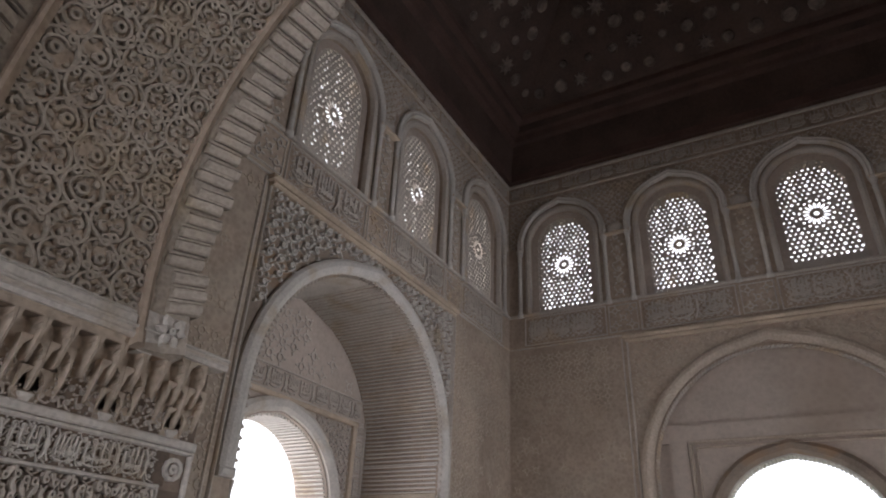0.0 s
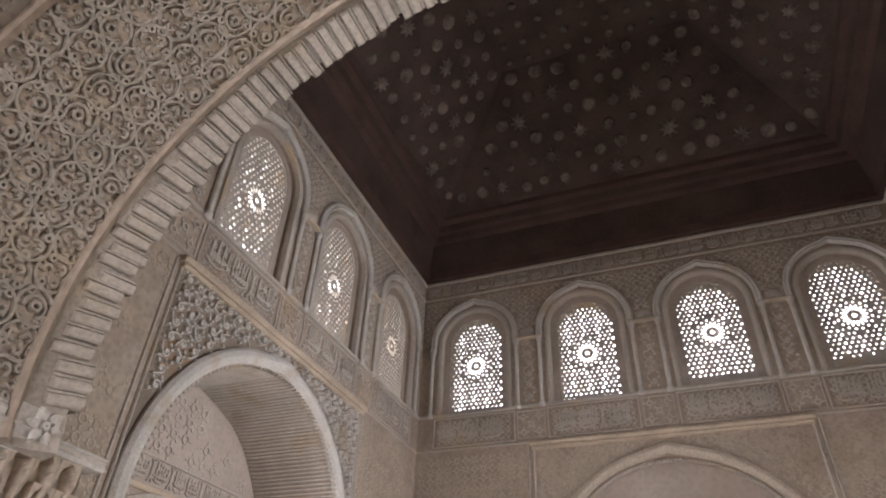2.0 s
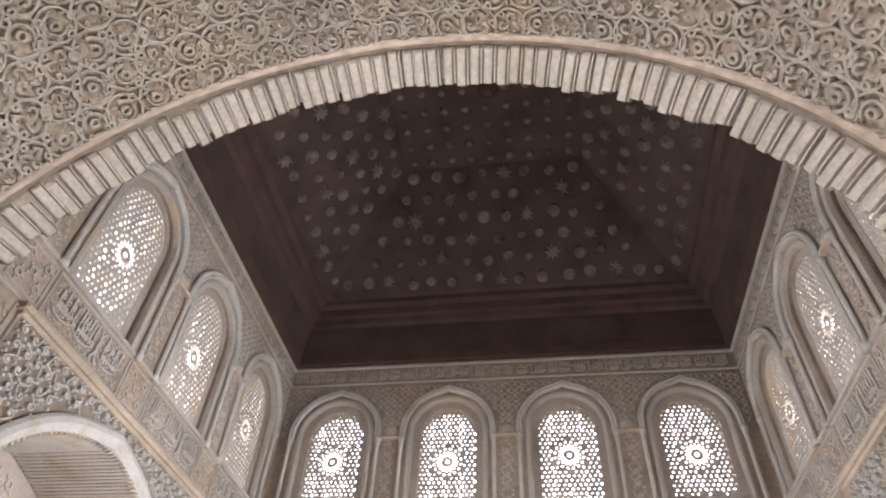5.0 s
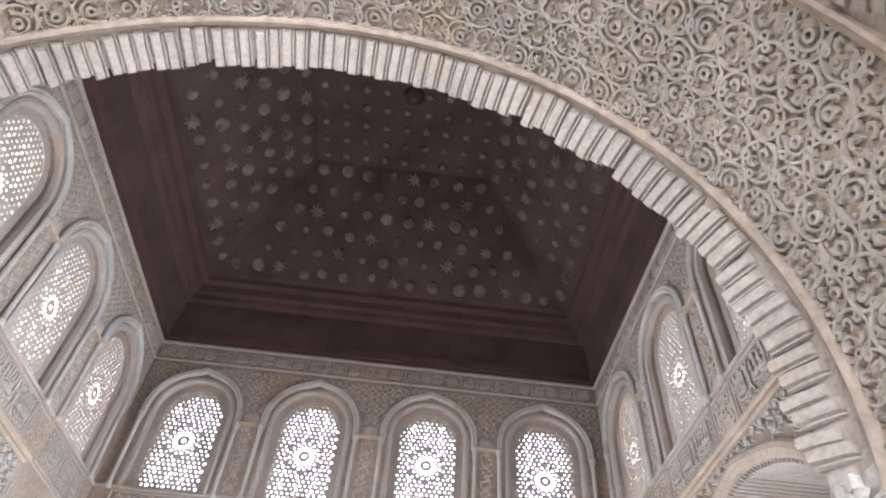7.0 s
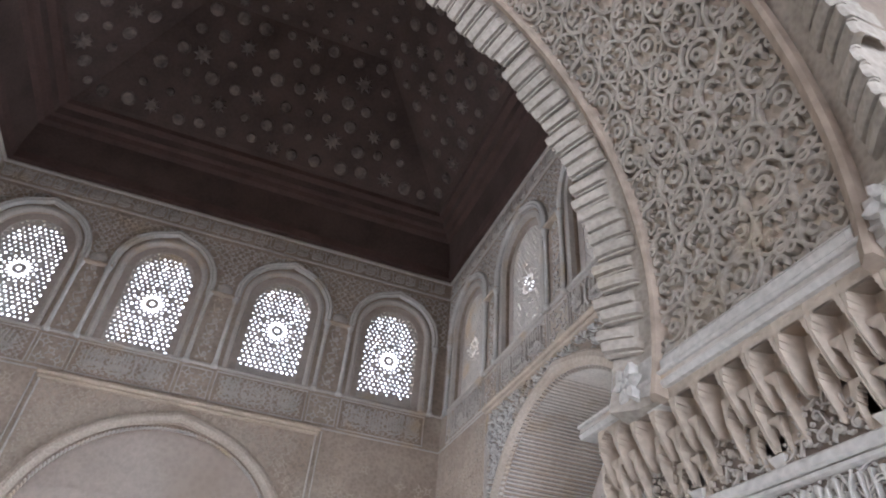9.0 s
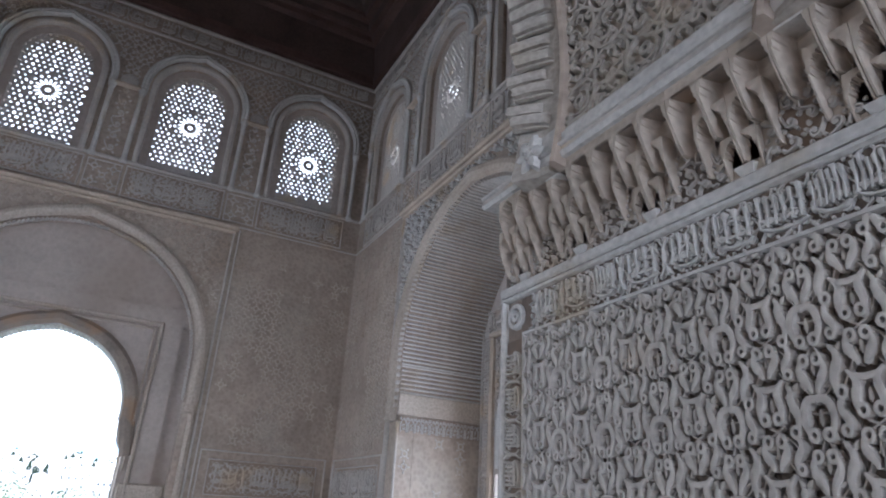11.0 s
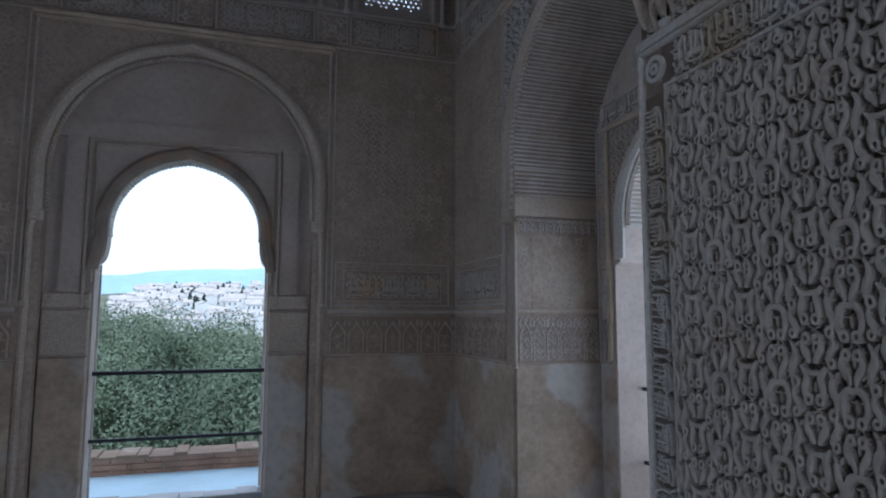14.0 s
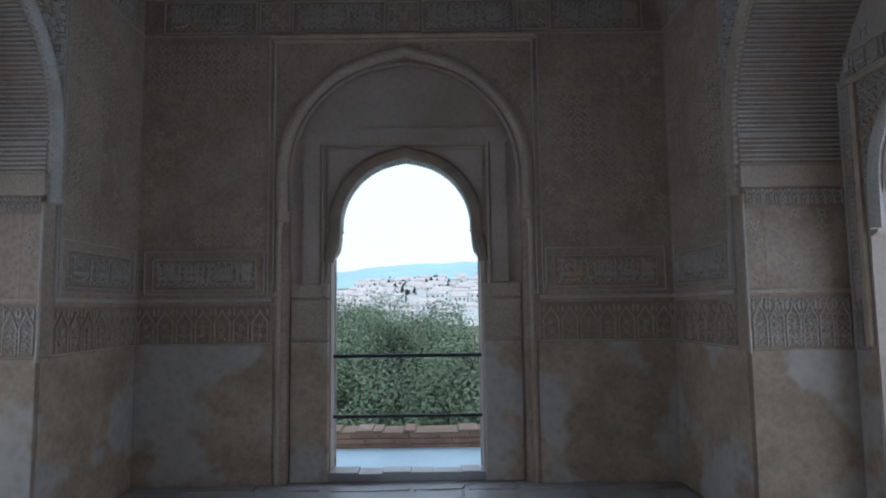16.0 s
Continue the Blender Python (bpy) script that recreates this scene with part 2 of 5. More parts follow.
# the deeper leaf of the same wall, with the doorway and narrower lights
do = door_outline()
loop = rect(-HALF - 0.5, HALF + 0.5, FLOOR, 3.7)
Shape().slab([loop, [(a, b if b > 0.01 else FLOOR + 0.004) for a, b in do]], -0.30, -0.132).put(
    "deep_leaf", PLASTER, north, wall_north, "plain reddish plaster behind the blind arch")
Shape().slab([rect(-HALF - 0.5, HALF + 0.5, 3.702, TOP + 0.9)] + [arched(u, WIN_HALF, WIN_BOT, WIN_SPRING, 18) for u in WIN_U], -0.165, -0.132).put("clerestory_leaf", PLASTER, north, wall_north)

for name, lay, sgn in (("wall_west", west, -1), ("wall_east", east, 1)):
    side_loop = [(YF, FLOOR), (ARCH_Y - JAMB_HALF, FLOOR), (ARCH_Y - JAMB_HALF, 2.0), (ARCH_Y - ARCH_R, 2.03), (ARCH_Y - ARCH_R, ARCH_Z)] + list(reversed(arc(ARCH_Y, ARCH_Z, ARCH_R, 2, 178, 40, 0.03))) + [
        (ARCH_Y + ARCH_R, ARCH_Z), (ARCH_Y + ARCH_R, 2.03), (ARCH_Y + JAMB_HALF, 2.0), (ARCH_Y + JAMB_HALF, FLOOR), (YE, FLOOR), (YE, TOP + 0.9), (YF, TOP + 0.9)]
    wins = [arched(u, 0.33, WIN_BOT - 0.03, WIN_SPRING, 18) for u in SIDE_Y]
    ob = Shape().slab([side_loop] + wins, -0.13, 0).put(name, WALL_GROUND, lay)
    tagged(ob, "carved beige stucco side wall with lattice windows above a deep arch", "wall", kind="structure")
    deep_wins = [arched(u, WIN_HALF, WIN_BOT, WIN_SPRING, 18) for u in SIDE_Y]
    low_loop = side_loop[:-2] + [(YE, 3.7), (YF, 3.7)]
    Shape().slab([low_loop], -(INNER_X - HALF), -0.132).put("deep_leaf", WALL_GROUND, lay, ob)
    Shape().slab([rect(YF, YE, 3.702, TOP + 0.9)] + deep_wins, -0.165, -0.132).put("clerestory_leaf", PLASTER, lay, ob)
    # the inner leaf with its smaller window
    inner = [(ARCH_Y - 1.3, FLOOR), (ARCH_Y + 1.3, FLOOR), (ARCH_Y + 1.3, 3.7), (ARCH_Y - 1.3, 3.7)]
    hole = [(ARCH_Y + s * a, b) for s, pts in ((1, SIDE_STUB),) for a, b in pts] + arc(ARCH_Y, 1.99, 0.58, 2, 178, 28, 0.012) + [(ARCH_Y - a, b) for a, b in reversed(SIDE_STUB)]
    Shape().slab([inner, hole], -(INNER_X - HALF) - 0.30, -(INNER_X - HALF) - 0.002).put("inner_leaf", PLASTER, lay, ob)

# the arched front wall, with a soffit of 1.07 m radius
FR, FZ, FY0, FY1 = 1.07, 2.28, 1.08, 1.50
JAMB, PIER0, PIER1 = 1.10, 0.83, 1.762
front_loop = [(-HALF - 0.7, 2.03)] + list(reversed(arc(0, FZ, FR + 0.02, -13.5, 193.5, 60))) + [(HALF + 0.7, 2.03), (HALF + 0.7, TOP + 0.9), (-HALF - 0.7, TOP + 0.9)]
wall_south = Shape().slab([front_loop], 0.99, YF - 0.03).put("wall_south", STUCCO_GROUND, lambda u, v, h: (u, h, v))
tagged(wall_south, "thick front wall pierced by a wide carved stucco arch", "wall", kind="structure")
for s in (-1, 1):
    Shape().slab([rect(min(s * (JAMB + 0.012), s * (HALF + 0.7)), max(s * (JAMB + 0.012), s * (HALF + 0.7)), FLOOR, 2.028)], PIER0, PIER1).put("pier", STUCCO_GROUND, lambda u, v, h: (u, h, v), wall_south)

# the hall behind, plain, open to a portico
Shape().slab([rect(-4.2, 4.2, -4.0, YF)], FLOOR - 0.25, FLOOR - 0.002).put("hall_floor", MARBLE, lambda u, v, h: (u, v, h))
tagged(bpy.data.objects["hall_floor"], "worn pale marble hall floor", "floor", kind="structure")
Shape().slab([rect(-4.2, 4.2, -4.0, 0.83)], 4.6, 4.8).put("hall_ceiling", WOOD_DARK, lambda u, v, h: (u, v, h))
tagged(bpy.data.objects["hall_ceiling"], "dark wooden hall ceiling", "ceiling", kind="structure")
for nm, x0, x1 in (("wall_hall_west", -4.4, -4.2), ("wall_hall_east", 4.2, 4.4)):
    tagged(Shape().slab([rect(-4.0, 0.83, FLOOR, 4.8)], x0, x1).put(nm, PLASTER, lambda u, v, h: (h, u, v)), "plain plastered hall wall", "wall", kind="structure")
for nm, x0, x1 in (("wall_nook_west", -4.2, -HALF - 0.7), ("wall_nook_east", HALF + 0.7, 4.2)):
    tagged(Shape().slab([rect(x0, x1, FLOOR, 4.8)], 0.83, 1.0).put(nm, PLASTER, lambda u, v, h: (u, h, v)), "plain plastered hall wall", "wall", kind="structure")
back = [rect(-4.4, 4.4, FLOOR, 4.8)] + [arched(u, 1.0, FLOOR + 0.01, 2.4, 16) for u in (-2.4, 0, 2.4)]
tagged(Shape().slab(back, -4.3, -4.0).put("wall_hall_south", PLASTER, lambda u, v, h: (u, h, v)), "plain portico wall with three open arches", "wall", kind="structure")

# Floor of the lookout room
tagged(Shape().slab([rect(-INNER_X - 0.5, INNER_X + 0.5, YF, YE + 0.13)], FLOOR - 0.2, FLOOR).put("floor", MARBLE, lambda u, v, h: (u, v, h)), "worn pale marble floor slabs", "floor", kind="structure")
tagged(Shape().slab([rect(-0.95, 0.95, YE + 0.131, YE + 0.27)], FLOOR - 0.2, -0.035).put("door_sill", MARBLE, lambda u, v, h: (u, v, h)), "worn stone door sill", "sill", kind="structure")


# Ceiling: fascia, mouldings, hipped slopes and a flat crown, with bosses, all one mesh
def build_ceiling():
    v, f, mi = [], [], []

    def ring(inset, z):
        k = len(v)
        v.extend([(-HALF + inset, YF + inset, z), (HALF - inset, YF + inset, z), (HALF - inset, YE - inset, z), (-HALF + inset, YE - inset, z)])
        return k

    steps = [(0.0, 5.50, 1), (0.06, 5.50, 1), (0.07, 5.58, 1), (0.05, 5.59, 0), (0.10, 5.93, 0), (0.15, 5.95, 1), (0.17, 6.00, 1), (0.22, 6.01, 1), (0.24, 6.08, 0), (0.30, 6.10, 1), (0.31, 6.15, 1), (0.36, 6.16, 0), (1.30, 7.05, 0)]
    prev = ring(*steps[0][:2])
    for inset, z, m in steps[1:]:
        cur = ring(inset, z)
        for i in range(4):
            f.append((prev + i, prev + (i + 1) % 4, cur + (i + 1) % 4, cur + i))
            mi.append(m)
        prev = cur
    f.append((prev, prev + 1, prev + 2, prev + 3))
    mi.append(0)
    # a closed shell above
    a = ring(0.0, 5.50)
    b = ring(0.0, 7.3)
    for i in range(4):
        f.append((a + i, a + (i + 1) % 4, b + (i + 1) % 4, b + i))
        mi.append(0)
    f.append((b + 3, b + 2, b + 1, b))
    mi.append(0)

    def boss(o, eu, ev, en, kind, r):
        k = len(v)
        n = 16 if kind == "star" else 10
        for i in range(n):
            rr = r * (1.0 if (kind != "star" or i % 2 == 0) else 0.55)
            a = 2 * math.pi * i / n
            v.append(tuple(o + eu * rr * math.cos(a) + ev * rr * math.sin(a)))
        for i in range(n):
            rr = 0.72 * r * (1.0 if (kind != "star" or i % 2 == 0) else 0.55)
            a = 2 * math.pi * i / n
            v.append(tuple(o + eu * rr * math.cos(a) + ev * rr * math.sin(a) + en * 0.022))
        for i in range(n):
            f.append((k + i, k + (i + 1) % n, k + n + (i + 1) % n, k + n + i))
            mi.append(2)
        f.append(tuple(k + n + i for i in range(n)))
        mi.append(2)

    cx, cy = 0.0, (YF + YE) / 2
    # round boss at the crown
    k = len(v)
    for r, z in ((0.10, 7.05), (0.10, 7.02), (0.07, 6.98), (0.03, 6.95)):
        v.extend((cx + 0.05 + r * math.cos(2 * math.pi * i / 16), cy + r * math.sin(2 * math.pi * i / 16), z) for i in range(16))
    for j in range(3):
        for i in range(16):
            f.append((k + j * 16 + i, k + j * 16 + (i + 1) % 16, k + j * 16 + 16 + (i + 1) % 16, k + j * 16 + 16 + i))
            mi.append(1)
    f.append(tuple(k + 48 + i for i in range(16)))
    mi.append(1)
    hx, hy = HALF - 0.36, (YE - YF) / 2 - 0.36
    rnd = random.Random(5)
    slope = math.hypot(0.94, 0.89)
    for ang in range(4):
        half_w, half_d = (hx, hy) if ang % 2 == 0 else (hy, hx)
        rot = Matrix.Rotation(radians(90 * ang), 3, "Z")
        ev = rot @ Vector((0, -0.94, 0.89)).normalized()
        eu = rot @ Vector((1, 0, 0))
        en = rot @ Vector((0, -0.89, -0.94)).normalized()
        base = Vector((cx, cy, 6.16)) + rot @ Vector((0, half_d, 0))
        rows = 6
        for j in range(rows):
            s = slope * (j + 0.5) / rows
            wide = half_w - 0.94 * (j + 0.5) / rows
            step = 0.235
            n = int(wide / step)
            for i in range(-n, n + 1):
                u = (i + (0.5 if j % 2 else 0)) * step
                if abs(u) > wide - 0.08:
                    continue
                kind = "star" if (i * 2 + j) % 5 == 0 else "disc"
                r = rnd.uniform(0.085, 0.105) if kind == "star" else rnd.uniform(0.042, 0.074)
                boss(base + eu * (u + rnd.uniform(-.03, .03)) + ev * (s + rnd.uniform(-.03, .03)), eu, ev, en, kind, r)
    for i in range(-4, 5):
        for j in range(-4, 5):
            if abs(i * 0.2) < hx - 1.0 and abs(j * 0.2) < hy - 1.0:
                boss(Vector((cx + i * 0.2, cy + j * 0.2, 7.05)), Vector((1, 0, 0)), Vector((0, 1, 0)), Vector((0, 0, -1)), "star" if (i + 2 * j) % 5 == 0 else "disc", 0.06 if (i + 2 * j) % 5 == 0 else 0.04)
    return tagged(link_mesh("ceiling", v, f, [WOOD_DARK, WOOD_RED, WOOD_BOSS], mat_index=mi), "dark cedar hipped ceiling set with pale stars", "ceiling", kind="structure")


build_ceiling()


# Carved relief
def bez(*pts, n=10):
    """A smooth line through control points (Bezier of any degree)."""
    out = []
    for i in range(n + 1):
        t, q = i / n, [Vector(p) for p in pts]
        while len(q) > 1:
            q = [a.lerp(b, t) for a, b in zip(q, q[1:])]
        out.append((q[0].x, q[0].y))
    return out


def band(sh, pts, w, h, taper=None, closed=False, base=0.0):
    """A raised strap along a line; taper gives the width's factor from end to end."""
    pts = [Vector(p) for p in pts]
    n = len(pts)
    verts, faces = [], []
    for i, p in enumerate(pts):
        a = pts[(i - 1) % n] if (i or closed) else p
        b = pts[(i + 1) % n] if (i < n - 1 or closed) else p
        t = (b - a)
        t = t.normalized() if t.length > 1e-9 else Vector((1, 0))
        s = Vector((-t.y, t.x))
        f = 1.0
        if taper:
            x = i / (n - 1) * (len(taper) - 1)
            k = min(int(x), len(taper) - 2)
            f = taper[k] + (taper[k + 1] - taper[k]) * (x - k)
        for c, hh in ((-0.5, base), (-0.43, h * 0.97), (0.0, h), (0.43, h * 0.97), (0.5, base)):
            verts.append((p.x + s.x * w * f * c, p.y + s.y * w * f * c, hh))
    for i in range(n if closed else n - 1):
        for j in range(4):
            a, b = i * 5 + j, ((i + 1) % n) * 5 + j
            faces.append((a, b, b + 1, a + 1))
    if not closed:
        faces += [(0, 1, 2, 3, 4), tuple((n - 1) * 5 + j for j in (4, 3, 2, 1, 0))]
    sh.add(verts, faces)


def loop_ring(sh, u, v, r, w, h, n=10):
    band(sh, [(u + r * math.cos(2 * math.pi * i / n), v + r * math.sin(2 * math.pi * i / n)) for i in range(n)], w, h, closed=True)


def leaf(sh, u, v, a, length, wide, h):
    """A pointed leaf with a raised midrib."""
    d, s = Vector((math.cos(a), math.sin(a))), Vector((-math.sin(a), math.cos(a)))
    o = Vector((u, v))
    rim = [o, o + d * length * 0.3 + s * wide * 0.5, o + d * length * 0.7 + s * wide * 0.36, o + d * length, o + d * length * 0.7 - s * wide * 0.36, o + d * length * 0.3 - s * wide * 0.5]
    top = o + d * length * 0.45
    verts = [(p.x, p.y, 0) for p in rim] + [((p.x - top.x) * 0.8 + top.x, (p.y - top.y) * 0.8 + top.y, h * 0.8) for p in rim] + [(top.x, top.y, h * 0.86)]
    faces = [(i, (i + 1) % 6, 6 + (i + 1) % 6, 6 + i) for i in range(6)] + [(6 + i, 6 + (i + 1) % 6, 12) for i in range(6)]
    sh.add(verts, faces)


def place(sh, unit, u, v, ang=0.0, size=1.0, mirror=1, rise=1.0):
    p = np.array(unit.v)
    c, s = math.cos(ang) * size, math.sin(ang) * size
    x, y = p[:, 0] * mirror, p[:, 1]
    q = np.stack([u + x * c - y * s, v + x * s + y * c, p[:, 2] * rise], 1)
    k = len(sh.v)
    sh.v += list(map(tuple, q))
    sh.f += [tuple(i + k for i in f) for f in unit.f]


def relief(sh, name, mat, lay, parent, label=""):
    """Links carved work as one mesh; strips stay as they are."""
    me = bpy.data.meshes.new(name)
    me.from_pydata([lay(*p) for p in sh.v], [], sh.f)
    me.materials.append(mat)
    me.update()
    ob = new(name, me)
    ob.parent = parent
    ob["kind"] = "stuff"
    if label:
        ob["label"] = label
    return ob


def scroll_unit(h):
    """One spiral tendril with two leaves, about 1 across."""
    sh = Shape()
    sp = [(0.30 * (1 - i / 16) * math.cos(0.62 * i) + 0.02, 0.30 * (1 - i / 16) * math.sin(0.62 * i)) for i in range(13)]
    band(sh, [(0.52, -0.48), (0.46, -0.22)] + sp, 0.13, h, taper=(0.8, 1.0, 0.8))
    leaf(sh, 0.30, 0.24, 0.7, 0.34, 0.22, h)
    leaf(sh, -0.28, -0.20, 3.9, 0.34, 0.24, h)
    leaf(sh, -0.18, 0.30, 2.1, 0.30, 0.2, h)
    loop_ring(sh, 0.02, 0.0, 0.07, 0.08, h, 6)
    return sh


SCROLL = scroll_unit(1.0)


def scrollwork(u0, u1, v0, v1, size, h, seed, keep=None):
    """Small tendrils that fill a field."""
    rnd = random.Random(seed)
    sh = Shape()
    nu, nv = max(1, round((u1 - u0) / size)), max(1, round((v1 - v0) / size))
    du, dv = (u1 - u0) / nu, (v1 - v0) / nv
    for j in range(nv):
        for i in range(nu):
            u, v = u0 + (i + 0.5) * du, v0 + (j + 0.5) * dv
            if keep and not keep(u, v):
                continue
            place(sh, SCROLL, u, v, (i + j) % 2 * math.pi / 2 + rnd.choice((0, math.pi)) + rnd.uniform(-0.2, 0.2), size * 0.98, 1 if (i % 2 == 0) else -1, h)
    return sh


def script_bars(u0, u1, v0, v1, h, seed, upright=True):
    """Carved lettering that cannot be read, as upright and level bars with knots and loops."""
    rnd = random.Random(seed)
    H = v1 - v0
    sh = Shape()
    u = u0
    while u < u1 - 0.3 * H:
        wide = min(rnd.uniform(0.75, 1.15) * H, u1 - u)
        band(sh, bez((u + 0.05 * wide, v0 + 0.2 * H), (u + 0.3 * wide, v0 + 0.02 * H), (u + 0.8 * wide, v0 + 0.14 * H), (u + 0.93 * wide, v0 + 0.3 * H), n=7), 0.055 * H, h, taper=(0.7, 1.1, 0.8))
        k = rnd.randint(4, 6)
        for i in range(k):
            x = u + wide * (0.14 + 0.74 * i / (k - 1))
            top = v0 + H * rnd.uniform(0.78, 0.97)
            band(sh, [(x, v0 + 0.24 * H), (x - 0.02 * H, v0 + 0.55 * H), (x + 0.01 * H, top)], 0.062 * H, h, taper=(0.9, 0.8, 1.5))
            if i < k - 1 and rnd.random() < 0.7:
                loop_ring(sh, x + 0.11 * H, v0 + 0.36 * H, 0.06 * H, 0.06 * H, h * 0.9, 7)
        band(sh, bez((u + 0.1 * wide, v0 + 0.36 * H), (u + 0.5 * wide, v0 + 0.28 * H), (u + 0.9 * wide, v0 + 0.42 * H), n=5), 0.07 * H, h * 0.9)
        band(sh, bez((u + 0.2 * wide, v0 + 0.62 * H), (u + 0.5 * wide, v0 + 0.8 * H), (u + 0.8 * wide, v0 + 0.6 * H), n=6), 0.05 * H, h * 0.6)
        for _ in range(2):
            a0, b0 = u + wide * rnd.uniform(0.0, 0.4), v0 + H * rnd.uniform(0.2, 0.7)
            band(sh, bez((a0, b0), (a0 + 0.3 * H, b0 + 0.5 * H), (a0 + 0.6 * H, b0 - 0.4 * H), (a0 + 0.5 * H, b0 + 0.2 * H), n=8), 0.045 * H, h * 0.85)
        for _ in range(9):
            leaf(sh, u + wide * rnd.random() * 0.8, v0 + H * rnd.uniform(0.1, 0.9), rnd.uniform(0, 6.28), 0.2 * H, 0.12 * H, h * 0.7)
        u += wide
        if rnd.random() < 0.6 and u < u1 - 0.5 * H:
            band(sh, bez((u, v0 + 0.05 * H), (u + 0.3 * H, v0 + 0.5 * H), (u + 0.02 * H, v0 + 0.95 * H), n=5), 0.07 * H, h)
            band(sh, bez((u + 0.26 * H, v0 + 0.05 * H), (u - 0.05 * H, v0 + 0.5 * H), (u + 0.26 * H, v0 + 0.95 * H), n=5), 0.07 * H, h * 0.9)
            u += 0.3 * H
    return sh


def moulding(sh, pts, w, h, closed=False, base=0.0):
    sh.sweep(pts, [(-w / 2, base), (-w / 2, h * 0.55), (-w * 0.22, h), (w * 0.22, h), (w / 2, h * 0.55), (w / 2, base)], closed)


def turned(name, prof, mat, parent, at, n=14, label=""):
    """A turned piece from (radius, z) pairs."""
    verts, faces = [], []
    for r, z in prof:
        verts += [(at[0] + r * math.cos(2 * math.pi * i / n), at[1] + r * math.sin(2 * math.pi * i / n), at[2] + z) for i in range(n)]
    for k in range(len(prof) - 1):
        faces += [(k * n + i, k * n + (i + 1) % n, (k + 1) * n + (i + 1) % n, (k + 1) * n + i) for i in range(n)]
    faces += [tuple(reversed(range(n))), tuple((len(prof) - 1) * n + i for i in range(n))]
    return link_mesh(name, verts, faces, mat, parent, label, smooth=True)


# The great front arch: carved soffit, fillets, fluted ribs
def soffit(u, v, h):
    a = math.pi / 2 - u / FR
    r = FR + 0.02 - h
    return (r * math.cos(a), v, FZ + r * math.sin(a))


SPAN = FR * radians(103.5)
E_H = 0.020
unit = Shape()
C = 0.104
loop_ring(unit, 0, 0, 0.45 * C, 0.070 * C, E_H, 18)
band(unit, [(C * 0.27 * math.cos(radians(30 + 22 * i)), C * 0.27 * math.sin(radians(30 + 22 * i))) for i in range(12)], 0.075 * C, E_H * 0.95, taper=(0.6, 1.0, 1.3))
loop_ring(unit, -0.02 * C, 0.02 * C, 0.10 * C, 0.075 * C, E_H * 1.1, 10)
for a in (0.3, 1.5, 2.9, 4.3, 5.4):
    leaf(unit, 0.30 * C * math.cos(a), 0.30 * C * math.sin(a), a + 1.0, 0.20 * C, 0.13 * C, E_H * 0.85)
for a in (0.9, 3.6):
    loop_ring(unit, 0.40 * C * math.cos(a), 0.40 * C * math.sin(a), 0.085 * C, 0.07 * C, E_H * 1.1, 9)
leafy = Shape()
loop_ring(leafy, 0, 0, 0.45 * C, 0.070 * C, E_H, 18)
for k in range(3):
    a = 2.09 * k
    band(leafy, bez((0.08 * C * math.cos(a), 0.08 * C * math.sin(a)), (0.35 * C * math.cos(a), 0.35 * C * math.sin(a)), (0.42 * C * math.cos(a + 1), 0.42 * C * math.sin(a + 1)), (0.20 * C * math.cos(a + 1.1), 0.20 * C * math.sin(a + 1.1)), n=7), 0.075 * C, E_H, taper=(0.6, 1.2, 0.8))
    leaf(leafy, 0.16 * C * math.cos(a + 0.5), 0.16 * C * math.sin(a + 0.5), a + 0.4, 0.24 * C, 0.15 * C, E_H * 0.9)
    loop_ring(leafy, 0.36 * C * math.cos(a + 1.9), 0.36 * C * math.sin(a + 1.9), 0.075 * C, 0.07 * C, E_H, 8)
nu = int(2 * SPAN / (C * 0.80))
rnd = random.Random(3)
sof = Shape()
for j in range(5):
    for i in range(nu):
        u, v = -SPAN + (i + (0.5 if j % 2 else 0.0) + 0.5) * 2 * SPAN / nu, FY0 + 0.042 + j * 0.0845
        if abs(u) < SPAN - 0.03:
            place(sof, unit if rnd.random() < 0.45 else leafy, u + rnd.uniform(-0.004, 0.004), v + rnd.uniform(-0.003, 0.003), rnd.choice((0, 1.57, 3.14, 4.71)) + rnd.uniform(-0.25, 0.25), rnd.uniform(0.90, 1.04), rnd.choice((1, -1)), rnd.uniform(0.85, 1.08))
        # small pierced eyelets in the joints of the pattern
        if abs(u) < SPAN - 0.08 and j < 4:
            loop_ring(sof, u + SPAN / nu, v + rnd.uniform(-0.006, 0.006), rnd.uniform(0.009, 0.013), 0.007, 0.019, 9)
            leaf(sof, u + SPAN / nu, v + 0.040, rnd.uniform(0, 6.28), 0.03, 0.016, 0.018)
ground = Shape()
ground.add([(-SPAN + 2 * SPAN * i / 80, y, 0.004) for i in range(81) for y in (FY0, FY1)], [(2 * i, 2 * i + 1, 2 * i + 3, 2 * i + 2) for i in range(80)])
ground.put("soffit_ground", STUCCO_WORN, soffit, wall_south)
# the carving ends on the foot moulding
low = [soffit(*p)[2] < 2.086 for p in sof.v]
sof.f = [f for f in sof.f if not any(low[i] for i in f)]
relief(sof, "soffit_carving", STUCCO_SOFFIT_SHADED, soffit, wall_south, "carved stucco circles, rings and leaves, darkened for the soffit's shade")
for v0, v1 in ((FY0 - 0.012, FY0 + 0.004), (FY1 - 0.004, FY1 + 0.012)):
    sh = Shape()
    sh.sweep([(-SPAN + 2 * SPAN * i / 80, (v0 + v1) / 2) for i in range(81)], [(-0.014, 0), (-0.012, 0.03), (-0.004, 0.034), (0.006, 0.026), (0.014, 0.02), (0.014, 0)])
    sh.put("fillet", WALL_GROUND, soffit, wall_south)
